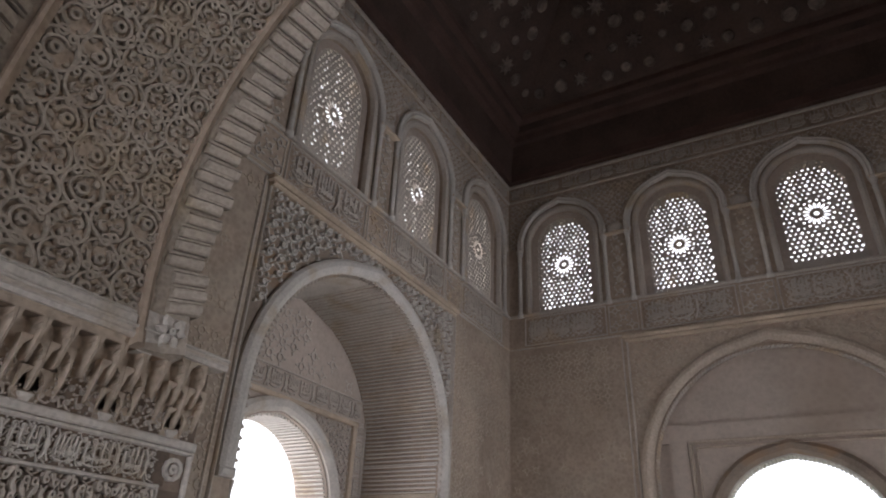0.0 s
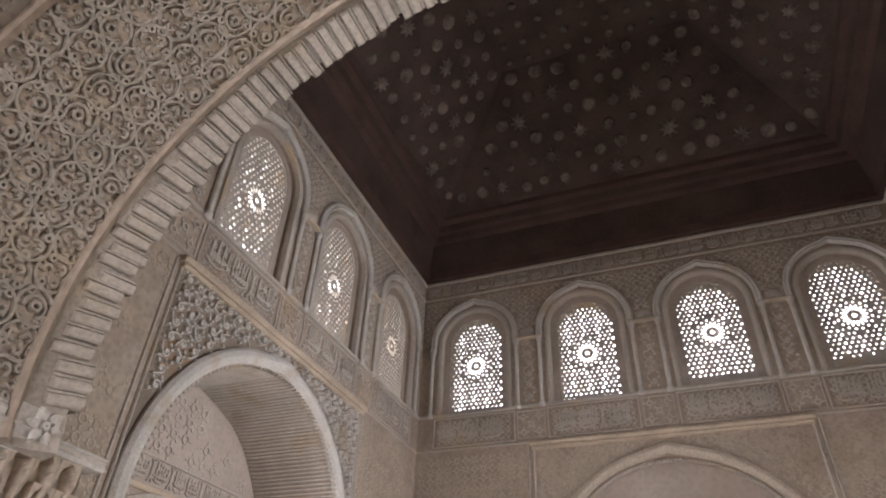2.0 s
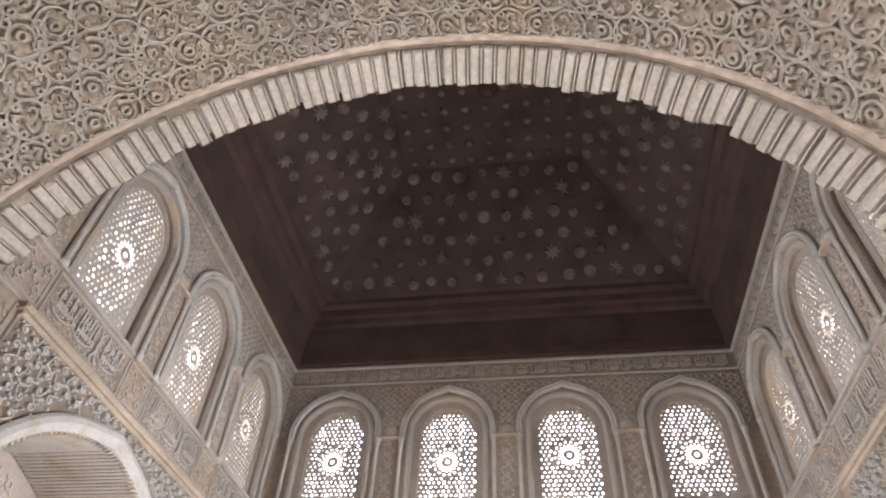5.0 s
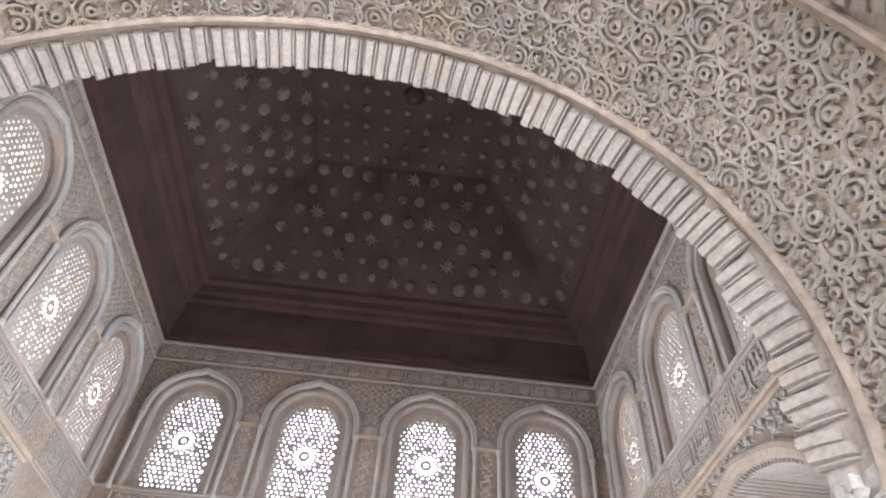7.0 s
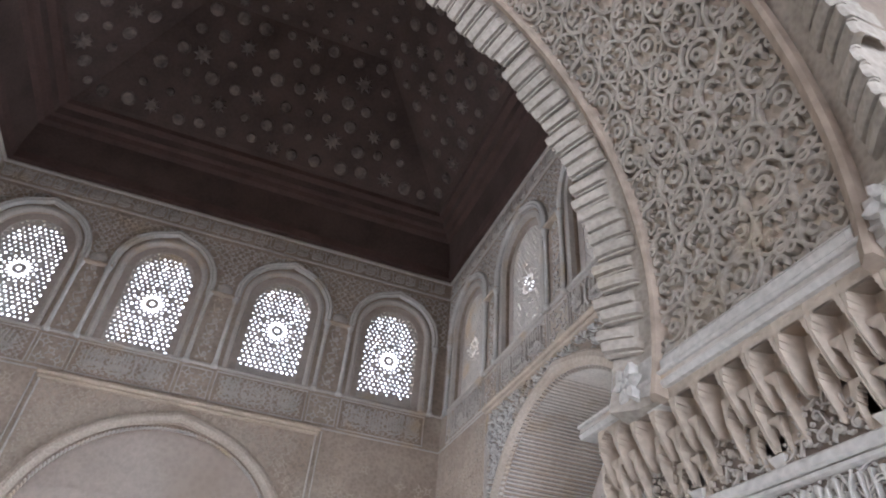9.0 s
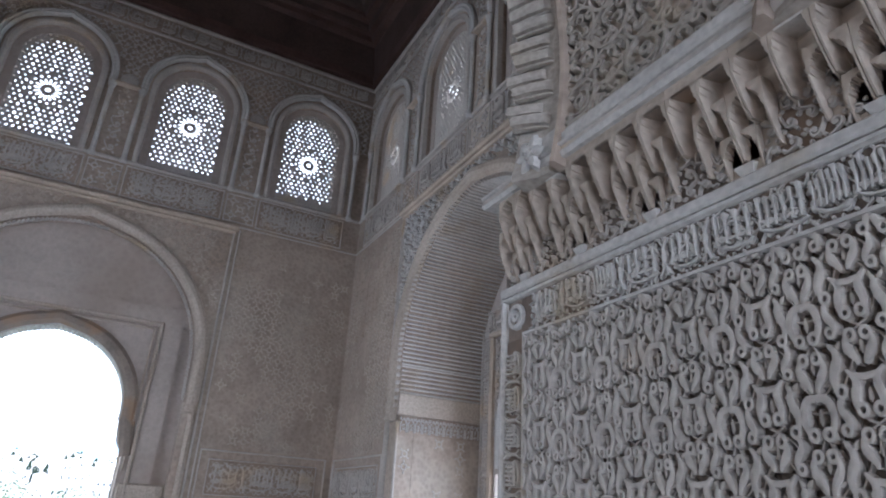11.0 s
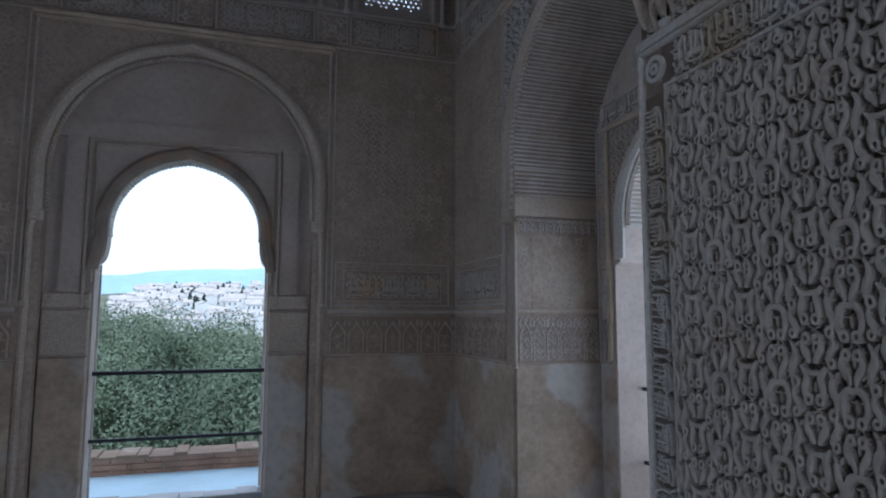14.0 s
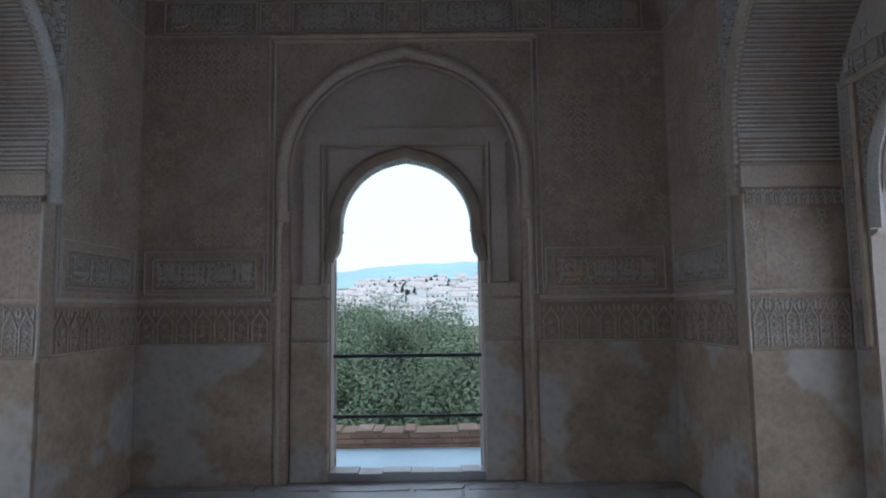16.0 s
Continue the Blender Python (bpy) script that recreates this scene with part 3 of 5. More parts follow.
# plain band that leans out over the room, then rows of small fluted ribs on it
for y0, d in ((FY1 + 0.012, 1), (FY0 - 0.012, -1)):
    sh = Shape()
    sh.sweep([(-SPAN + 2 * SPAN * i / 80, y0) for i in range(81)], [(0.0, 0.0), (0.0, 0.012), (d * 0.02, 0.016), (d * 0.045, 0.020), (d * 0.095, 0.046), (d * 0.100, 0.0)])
    sh.put("arch_band", STUCCO_SOFFIT_SHADED, soffit, wall_south)
RIB_STEP = 2.15
w = FR * radians(RIB_STEP)
flute = [(-0.46, 0.0), (-0.44, 0.75), (-0.34, 1.0), (-0.02, 1.04), (0.16, 0.92), (0.22, 0.0), (0.28, 0.0), (0.30, 0.62), (0.40, 0.62), (0.43, 0.0)]
steps = [(0.0, 0.014, 0.002), (0.006, 0.016, 0.016), (0.05, 0.036, 0.020), (0.098, 0.056, 0.020), (0.106, 0.058, 0.011)]
rv = [(a * w, y, FR + 0.02 - base - up * rise) for y, base, rise in steps for a, up in flute]
m = len(flute)
rf = [(k * m + i, k * m + i + 1, (k + 1) * m + i + 1, (k + 1) * m + i) for k in range(len(steps) - 1) for i in range(m - 1)]
rf += [tuple(range(m)), tuple((len(steps) - 1) * m + i for i in reversed(range(m)))]
rv += [(-0.46 * w, 0.0, FR + 0.02), (0.43 * w, 0.0, FR + 0.02), (0.43 * w, 0.104, FR + 0.02), (-0.46 * w, 0.104, FR + 0.02)]
q = len(steps) * m
rf += [(q - m, q - 1, q + 2, q + 3)]
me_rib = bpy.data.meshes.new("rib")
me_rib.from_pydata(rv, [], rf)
me_rib.materials.append(STUCCO_SOFFIT_SHADED)
ang = -97.0
while ang < 97.5:
    plain = 0.012 + 0.026 * (ang / 98.0) ** 2
    long = (0.104 - plain) / 0.104
    for y0, turn in ((FY1 + 0.012 + plain, 0), (FY0 - 0.012 - plain, 180)):
        ob = new("rib", me_rib)
        ob.parent = wall_south
        chip = rnd.uniform(0.84, 0.95) if rnd.random() < 0.12 else rnd.uniform(0.97, 1.03)
        ob.matrix_basis = pose(0, y0 + rnd.uniform(-0.002, 0.002), FZ, rnd.uniform(-0.2, 0.2), ang + rnd.uniform(-0.2, 0.2), turn + rnd.uniform(-0.8, 0.8)) @ Matrix.Diagonal((1, long * chip, 1, 1))
    ang += RIB_STEP
# plain springers under the ribs
for s in (-1, 1):
    for y0 in (FY1 + 0.012, FY0 - 0.115):
        sh = Shape()
        d = 1 if y0 > 1.3 else -1
        yy = lambda q: y0 + (q if d > 0 else 0.108 - q)
        for q0, q1, low, x_in in ((0.0, 0.04, 2.024, 1.046), (0.04, 0.075, 2.034, 1.036), (0.075, 0.1, 2.056, 1.030)):
            a0, a1 = sorted((yy(q0), yy(q1)))
            sh.slab([[(s * 1.12, low), (s * (x_in + 0.012), low), (s * x_in, low + 0.03), (s * (x_in + 0.004), 2.118), (s * 1.12, 2.118)]], a0, a1 - 0.0005)
        yc = yy(0.055)
        flower = Shape()
        for k in range(6):
            leaf(flower, yc + 0.008 * math.cos(1.047 * k), 2.082 + 0.008 * math.sin(1.047 * k), 1.047 * k, 0.034, 0.022, 0.012)
        loop_ring(flower, yc, 2.082, 0.006, 0.008, 0.012, 8)
        sh.add([(s * (1.036 - c), b, a) for a, b, c in flower.v], flower.f)
        sh.put("springer", STUCCO_PALE, lambda u, v, h: (u, h, v), wall_south)


# The piers' faces: carved panel, lettered border, stalactite cornice
def pier_face(s):
    def lay(u, v, h):
        return (s * (JAMB + 0.012 - h), u, v)
    return lay


# Two motifs in turn, each column half a repeat lower: horned pairs and looped arches
PW, PV, PH = 0.187, 0.145, 0.019
pan = Shape()


def curl(pts, w, taper, h=PH, n=9):
    band(pan, bez(*pts, n=n), w * 1.25, h, taper=taper)


HP = PW / 2
band(pan, [(-0.032, 0.007), (-0.022, -0.004), (0, -0.006), (0.022, -0.004), (0.032, 0.007)], 0.011, PH, taper=(0.4, 1.1, 1.0, 1.1, 0.4))
for s in (1, -1):
    # horned pair with a ringed pair over it
    curl(((s * 0.020, -0.004), (s * 0.010, -0.022), (s * 0.030, -0.030), (s * 0.020, -0.050)), 0.013, (0.8, 1.1, 0.8))
    loop_ring(pan, s * 0.0142, -0.053, 0.0085, 0.0075, PH, 10)
    curl(((s * 0.0195, 0.054), (s * 0.032, 0.036), (s * 0.010, 0.030), (s * 0.006, 0.012)), 0.012, (0.7, 1.25, 0.5))
    loop_ring(pan, s * 0.0138, 0.057, 0.0085, 0.0075, PH, 10)
    # ringed leaves between the columns, a little out of step with them
    d = 0.030 if s > 0 else -0.022
    curl(((s * 0.0515, d - 0.050), (s * 0.066, d - 0.022), (s * 0.034, d - 0.014), (s * 0.047, d + 0.010)), 0.013, (0.7, 1.25, 0.7))
    loop_ring(pan, s * 0.0455, d - 0.054, 0.0085, 0.0075, PH, 10)
    for q in (-0.7, 0.7):
        leaf(pan, s * 0.047, d + 0.006, 1.57 + q, 0.024, 0.012, PH)
    loop_ring(pan, s * 0.047, d + 0.036, 0.0075, 0.0070, PH, 9)
    curl(((s * 0.041, d + 0.038), (s * 0.032, d + 0.054), (s * 0.062, d + 0.060), (s * 0.049, d + 0.082)), 0.011, (0.7, 1.2, 0.6))
    # looped arch and a ringed pair under it in the next column
    d = 0.054
    curl(((HP + s * 0.0195, d + 0.010), (HP + s * 0.040, d + 0.036), (HP + s * 0.022, d + 0.070), (HP, d + 0.061)), 0.012, (0.8, 1.15, 0.9), n=8)
    loop_ring(pan, HP + s * 0.0138, d + 0.008, 0.0085, 0.0075, PH, 10)
    curl(((HP + s * 0.0185, d - 0.026), (HP + s * 0.036, d - 0.046), (HP + s * 0.006, d - 0.054), (HP + s * 0.006, d - 0.076)), 0.012, (0.7, 1.25, 0.6))
    loop_ring(pan, HP + s * 0.0128, d - 0.023, 0.0080, 0.0075, PH, 10)
    leaf(pan, HP + s * 0.012, d - 0.066, 1.57 - s * 1.1, 0.020, 0.010, PH)
    # thin stems in the lower plane
    for pts in (((0, -0.072), (s * 0.05, -0.06), (s * 0.02, 0.01), (s * HP, 0.0)), ((s * HP, -0.03), (s * 0.03, 0.0), (s * 0.07, 0.05), (0, 0.072)), ((0, 0.0), (s * 0.03, -0.055), (s * 0.08, 0.01), (s * HP, 0.072)), ((0, 0.04), (s * 0.04, 0.02), (s * 0.05, -0.06), (s * HP, -0.05))):
        band(pan, bez(*pts, n=9), 0.0038, PH * 0.6)
leaf(pan, 0, -0.046, 1.57, 0.030, 0.011, PH * 0.9)
leaf(pan, 0, 0.024, 1.57, 0.034, 0.010, PH * 0.9)
leaf(pan, HP, 0.072, 1.57, 0.032, 0.011, PH * 0.9)
leaf(pan, HP, 0.004, 1.57, 0.030, 0.010, PH * 0.9)
FINE_U, FINE_V = 0.60, 0.71
pan.v = [(a * FINE_U, b * FINE_V, c) for a, b, c in pan.v]
PW, PV = PW * FINE_U, PV * FINE_V

PAN0, PAN1, PAN_TOP = 0.92, 1.675, 1.755
for s in (-1, 1):
    lay = pier_face(s)
    low = 0.55 if s > 0 else 1.2
    rows = int((PAN_TOP - low) / PV) + 2
    field = Shape()
    for i in range(10):
        for j in range(-1, rows):
            place(field, pan, 1.513 + (1 - i) * PW, PAN_TOP - 0.060 - j * PV)
    vv = np.array(field.v)
    ok = (vv[:, 0] > PAN0 - 0.06) & (vv[:, 0] < PAN1 - 0.001) & (vv[:, 1] < PAN_TOP + 0.004)
    field.f = [f for f in field.f if all(ok[list(f)])]
    # thin plates whose dark colour stands in for shade behind the carving
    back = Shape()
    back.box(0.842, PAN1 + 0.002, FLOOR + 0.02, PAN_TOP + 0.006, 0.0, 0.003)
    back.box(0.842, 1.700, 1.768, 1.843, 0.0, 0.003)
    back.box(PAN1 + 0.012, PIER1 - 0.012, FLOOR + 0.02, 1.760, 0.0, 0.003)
    back.put("panel_ground", CARVED_GROUND, lay, wall_south, "brown ground behind the carving, with recess shade in its colour")
    relief(field, "panel_carving", STUCCO, lay, wall_south, "deeply carved stucco panel of paired curling leaves")
    border = script_bars(0.86, 1.668, 1.772, 1.838, 0.014, 21)
    vine = scrollwork(0.85, 1.668, 1.770, 1.842, 0.024, 0.008, 23)
    border.add(vine.v, vine.f)
    turn = script_bars(0.3, 1.66, 1.690, 1.746, 0.013, 22)
    c = Shape()
    for (a, b, h) in turn.v:
        c.v.append((1.690 + (b - 1.690), a + 0.08, h))
    c.f = turn.f
    relief(border, "lettered_border", STUCCO_PALE, lay, wall_south, "carved stucco border of flowing unreadable lettering")
    relief(c, "lettered_border", STUCCO_PALE, lay, wall_south)
    ln = Shape()
    for pts in ([(0.84, 1.764), (PAN1 + 0.006, 1.764), (PAN1 + 0.006, FLOOR + 0.02)], [(0.84, 1.847), (PIER1 - 0.006, 1.847), (PIER1 - 0.006, FLOOR + 0.02)]):
        moulding(ln, pts, 0.011, 0.014)
    ln.box(0.84, PIER1, 1.853, 1.872, 0, 0.017, 0.004)
    loop_ring(ln, 1.714, 1.806, 0.022, 0.010, 0.011, 10)
    loop_ring(ln, 1.714, 1.806, 0.008, 0.008, 0.011, 8)
    ln.put("border_moulding", STUCCO_PALE, lay, wall_south)
    # stalactite cornice: stepped niches in staggered tiers
    corn = group_root("stalactite_cornice", (s * JAMB, 1.29, 1.87), "carved stucco stalactite cornice of small hooded niches on the pier", "cornice", "structure")

    def lay2(u, v, h, s=s):
        return (-s * h + s * 0.012, u - 1.29, v - 1.87)

    body = Shape()
    body.slab([[(0.0, 2.0465), (0.058, 2.0465), (0.064, 2.055), (0.064, 2.07), (0.0, 2.07)]], PIER0, PIER1)
    link_mesh("cornice_body", [lay2(b2, v2, h2) for h2, v2, b2 in body.v], body.f, STUCCO, corn)
    cell_w = 0.056

    def niche(cu, v0, v1, front, low_h, cell_w=cell_w, nu=22, nv=20):
        """A hooded niche: thin pillars, a concave hollow, a pointed foot between neighbours."""
        sh = Shape()
        grid = []
        for j in range(nv + 1):
            t = j / nv
            for i in range(nu + 1):
                x = -1 + 2 * i / nu
                lim = 0.84
                if t > 0.45:
                    lim *= max(0.0, 1 - ((t - 0.45) / 0.47) ** 2.4) ** 0.60
                h = low_h + (front - low_h) * min(1.0, 1.7 * t) ** 0.8
                if abs(x) < lim:
                    q = 1 - (abs(x) / lim) ** 2
                    h = max(0.004, h - 0.008 - 0.029 * min(1.0, 1.6 * q) ** 0.5)
                grid.append((cu + x * cell_w / 2, v0 + t * (v1 - v0), h))
        k = nu + 1
        faces = [(j * k + i, j * k + i + 1, (j + 1) * k + i + 1, (j + 1) * k + i) for j in range(nv) for i in range(nu)]
        n = len(grid)
        rim = list(range(k)) + [j * k + nu for j in range(1, nv + 1)] + [nv * k + i for i in range(nu - 1, -1, -1)] + [j * k for j in range(nv - 1, 0, -1)]
        grid += [(grid[r][0], grid[r][1], 0.0) for r in rim]
        faces += [(rim[i], n + i, n + (i + 1) % len(rim), rim[(i + 1) % len(rim)]) for i in range(len(rim))]
        return sh.add(grid, faces)
    group_w = 0.172
    k0 = 1.715
    for g in range(6):
        c0 = k0 - 0.03 - g * group_w
        for row, (offs, v0, v1, fr) in enumerate((((-0.0573, 0.0, 0.0573), 1.942, 2.0468, 0.054), ((-0.0287, 0.0287), 1.894, 1.990, 0.034), ((0.0,), 1.868, 1.938, 0.017))):
            for o in offs:
                if PIER0 + 0.02 < c0 + o < PIER1 - 0.02:
                    niche(c0 + o, v0, v1, fr, (0.024, 0.010, 0.003)[row]).put("niche", STUCCO_WORN, lay2, corn)
        con = Shape()
        con.add([(c0 - 0.006, 1.866, 0), (c0 + 0.006, 1.866, 0), (c0 + 0.006, 1.866, 0.003), (c0 - 0.006, 1.866, 0.003), (c0 - 0.017, 1.888, 0), (c0 + 0.017, 1.888, 0), (c0 + 0.015, 1.888, 0.014), (c0 - 0.015, 1.888, 0.014)],
                [(0, 1, 2, 3), (4, 7, 6, 5), (0, 3, 7, 4), (1, 5, 6, 2), (3, 2, 6, 7), (0, 4, 5, 1)])
        con.put("console", STUCCO_PALE, lay2, corn)
    fill = scrollwork(0.84, 1.74, 1.876, 1.99, 0.027, 0.010, 31, keep=lambda u, v: min(abs(u - (k0 - 0.03 - g * group_w)) for g in range(6)) > 0.012 + (v - 1.876) * 0.45)
    # the same shade-dark plate behind the niches
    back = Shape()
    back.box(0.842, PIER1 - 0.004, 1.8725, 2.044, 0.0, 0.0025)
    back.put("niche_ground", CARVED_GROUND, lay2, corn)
    ob = relief(fill, "niche_carving", STUCCO, lay2, corn, "carved stucco rings and tendrils between the consoles")
    top = Shape()
    top.sweep([(0.84, 2.054), (PIER1 - 0.0, 2.054)], [(-0.008, 0.03), (-0.008, 0.063), (0, 0.068), (0.008, 0.063), (0.008, 0.03)])
    top.box(0.84, PIER1, 2.068, 2.075, 0.0, 0.072, 0.003)
    top.put("cornice_moulding", STUCCO_PALE, lay2, corn)
    # moulding at the foot of the soffit
    foot = Shape()
    foot.box(FY0 + 0.01, FY1 - 0.01, 2.072, 2.098, 0.0, 0.068, 0.006)
    foot.box(FY0 + 0.01, FY1 - 0.01, 2.100, 2.108, 0.0, 0.058, 0.003)
    foot.put("foot_moulding", STUCCO_PALE, lay2, corn)
    # plain return of the pier towards the room
    ret = scrollwork(JAMB + 0.04, JAMB + 0.18, 0.9, 1.98, 0.06, 0.008, 44)
    relief(ret, "return_carving", STUCCO_WORN, lambda u, v, h, s=s: (s * u, PIER1 + h, v), wall_south)


# Clerestory windows: pierced plaster lattice, stilted arch moulding, colonnettes
def lattice_mesh(seed, blank=0.0, thick=0.0085):
    """A pierced plate in (u, v), origin at the middle of its foot."""
    rnd = random.Random(seed)
    half, bot, spring = WIN_HALF + 0.012, -0.012, WIN_SPRING - WIN_BOT
    outline = arched(0, half, bot, spring, 22)

    def inside(u, v, m):
        if v < bot + m + blank or abs(u) > half - m:
            return False
        return v < spring or math.hypot(u, v - spring) < half - m
    cu, cv = 0.0, 0.46 + rnd.uniform(-0.02, 0.02)
    holes = []

    def oval(u, v, a, ru, rv, n=6):
        if inside(u, v, max(ru, rv) + 0.004):
            holes.append([(u + ru * math.cos(2 * math.pi * i / n) * math.cos(a) - rv * math.sin(2 * math.pi * i / n) * math.sin(a),
                           v + ru * math.cos(2 * math.pi * i / n) * math.sin(a) + rv * math.sin(2 * math.pi * i / n) * math.cos(a)) for i in range(n)])
    oval(cu, cv, 0, 0.020, 0.020, 10)
    for k in range(16):
        a = 2 * math.pi * k / 16
        oval(cu + 0.076 * math.cos(a), cv + 0.076 * math.sin(a), a, 0.029, 0.0105, 8)
    for k in range(16):
        a = 2 * math.pi * (k + 0.5) / 16
        oval(cu + 0.126 * math.cos(a), cv + 0.126 * math.sin(a), a, 0.0105, 0.0125, 7)
    # staggered field of eyelets, every third one the larger heart of a six-petalled star
    step = 0.0455
    for j in range(-20, 21):
        for k in range(-16, 17):
            u, v = cu + (k + 0.5 * (j % 2)) * step, cv + j * step * 0.866
            if math.hypot(u - cu, v - cv) < 0.162:
                continue
            col = (k - (j // 2)) % 3 if j % 2 == 0 else (k - (j - 1) // 2 + 2) % 3
            r = (0.0162 if col == j % 3 else 0.0118) * rnd.uniform(0.82, 1.08)
            oval(u + rnd.uniform(-0.0028, 0.0028), v + rnd.uniform(-0.0028, 0.0028), rnd.uniform(0, 3), r, r * rnd.uniform(0.62, 0.95), rnd.choice((5, 6, 7)))
    sh = Shape().slab([outline] + holes, -thick, 0.0035)
    me = bpy.data.meshes.new("lattice")
    me.from_pydata([(u, -h, v) for u, v, h in sh.v], [], sh.f)
    me.materials.append(STUCCO)
    me.update()
    return me


LATTICES = [lattice_mesh(k, b) for k, b in enumerate((0.03, 0.0, 0.06, 0.09))]
THICK_LATTICES = [lattice_mesh(k + 4, b, 0.0085) for k, b in enumerate((0.03, 0.02))]


def window(index, lay_pose, wall_label, lattice):
    """One lattice window; local x along the wall, -y into the room, z up from the sill."""
    root = new("window_%d" % index)
    root.empty_display_size = 0.2
    tagged(root, "pierced star-pattern plaster lattice window in a moulded stucco arch, " + wall_label, "window", kind="structure")
    ob = new("lattice", lattice)
    ob.parent, ob.location = root, (0, 0.060, 0)
    sp = WIN_SPRING - WIN_BOT

    def lay(u, v, h):
        return (u, -h, v)
    # splayed reveal ring, arch mouldings
    ring = Shape()
    path = [(0.345, -0.03), (0.345, sp)] + arc(0, sp, 0.345, 4, 176, 26, 0.0) + [(-0.345, sp), (-0.345, -0.03)]
    ring.sweep(path, [(-0.03, -0.02), (-0.03, 0.014), (-0.008, 0.022), (0.012, 0.016), (0.02, -0.02)])
    ring.put("inner_moulding", STUCCO, lay, root)
    flat = Shape().slab([arched(0, 0.334, -0.034, sp, 18), arched(0, WIN_HALF, 0.0, sp, 18)], -0.085, -0.052)
    flat.put("reveal_panel", PLASTER, lay, root)
    out = Shape()
    path = [(0.425, sp - 0.06), (0.425, sp)] + arc(0, sp, 0.425, 3, 177, 34, 0.03) + [(-0.425, sp), (-0.425, sp - 0.06)]
    out.sweep(path, [(-0.028, 0), (-0.03, 0.03), (-0.016, 0.042), (0.0, 0.034), (0.014, 0.044), (0.028, 0.028), (0.028, 0)])
    out.put("arch_moulding", STUCCO_PALE, lay, root)
    for s in (-1, 1):
        col = Shape()
        cu = s * 0.432
        turned("colonnette", [(0.030, -0.05), (0.030, -0.02), (0.022, -0.01), (0.019, 0.02), (0.019, sp - 0.17), (0.024, sp - 0.16), (0.018, sp - 0.15), (0.022, sp - 0.13), (0.033, sp - 0.09), (0.036, sp - 0.06)], STUCCO_PALE, root, (cu, -0.018, 0), 10)
    sill = Shape()
    sill.box(-0.36, 0.36, -0.05, -0.028, 0.0, 0.03, 0.006)
    sill.put("sill", STUCCO, lay, root)
    root.matrix_world = lay_pose
    return root


num = 1
for i, u in enumerate(WIN_U):
    window(num, pose(u, YE, WIN_BOT), "over the doorway wall", LATTICES[i % 4])
    num += 1
for i, y in enumerate(SIDE_Y):
    window(num, pose(-HALF, y, WIN_BOT, 0, 0, 90), "over the side arch", THICK_LATTICES[i % 2])
    window(num + 1, pose(HALF, y, WIN_BOT, 0, 0, -90), "over the side arch", THICK_LATTICES[(i + 1) % 2])
    num += 2

# Carving on the three walls
ROSETTE = Shape()
loop_ring(ROSETTE, 0, 0, 0.26, 0.13, 1.0, 7)
for k in range(4):
    a = math.pi / 4 + k * math.pi / 2
    leaf(ROSETTE, 0.30 * math.cos(a), 0.30 * math.sin(a), a, 0.34, 0.2, 0.9)


def diaper(u0, u1, v0, v1, size, h, keep=None):
    """A worn all-over pattern of small rosettes."""
    sh = Shape()
    rnd = random.Random(int(u0 * 100) + 7)
    nu, nv = max(1, int((u1 - u0) / size)), max(1, int((v1 - v0) / size))
    for j in range(nv):
        for i in range(nu):
            u, v = u0 + (i + 0.5) * (u1 - u0) / nu, v0 + (j + 0.5) * (v1 - v0) / nv
            if keep and not keep(u, v):
                continue
            worn = noise.noise((u * 1.3, v * 1.3, 3.1))
            if worn > -0.05 and rnd.random() < 0.8:
                continue
            place(sh, ROSETTE, u, v, 0.785 * ((i + j) % 2), size, 1, h * (0.55 + 0.45 * rnd.random()) * (1.0 - max(0.0, worn)))
    return sh


def little_arcade(u0, u1, v0, v1, h, pitch=0.165):
    """Small lobed arches on shafts with tendrils inside."""
    sh = Shape()
    n = max(1, round((u1 - u0) / pitch))
    d = (u1 - u0) / n
    H = v1 - v0
    for i in range(n):
        c = u0 + (i + 0.5) * d
        for s in (-1, 1):
            band(sh, [(c + s * d * 0.40, v0 + 0.02 * H), (c + s * d * 0.40, v0 + 0.42 * H)] + bez((c + s * d * 0.42, v0 + 0.45 * H), (c + s * d * 0.44, v0 + 0.66 * H), (c + s * d * 0.14, v0 + 0.66 * H), (c, v0 + 0.88 * H), n=7), d * 0.09, h)
            leaf(sh, c + s * d * 0.38, v0 + 0.70 * H, 1.57, 0.26 * H, d * 0.18, h)
        place(sh, SCROLL, c, v0 + 0.2 * H, 0.4 * i, d * 0.5, 1, h * 0.8)
        place(sh, SCROLL, c, v0 + 0.46 * H, 1.2 + 0.4 * i, d * 0.46, -1, h * 0.8)
    return sh


def plaque_frame(sh, u0, u1, v0, v1, w=0.012, h=0.014):
    moulding(sh, [(u0, v0), (u1, v0), (u1, v1), (u0, v1)], w, h, closed=True)


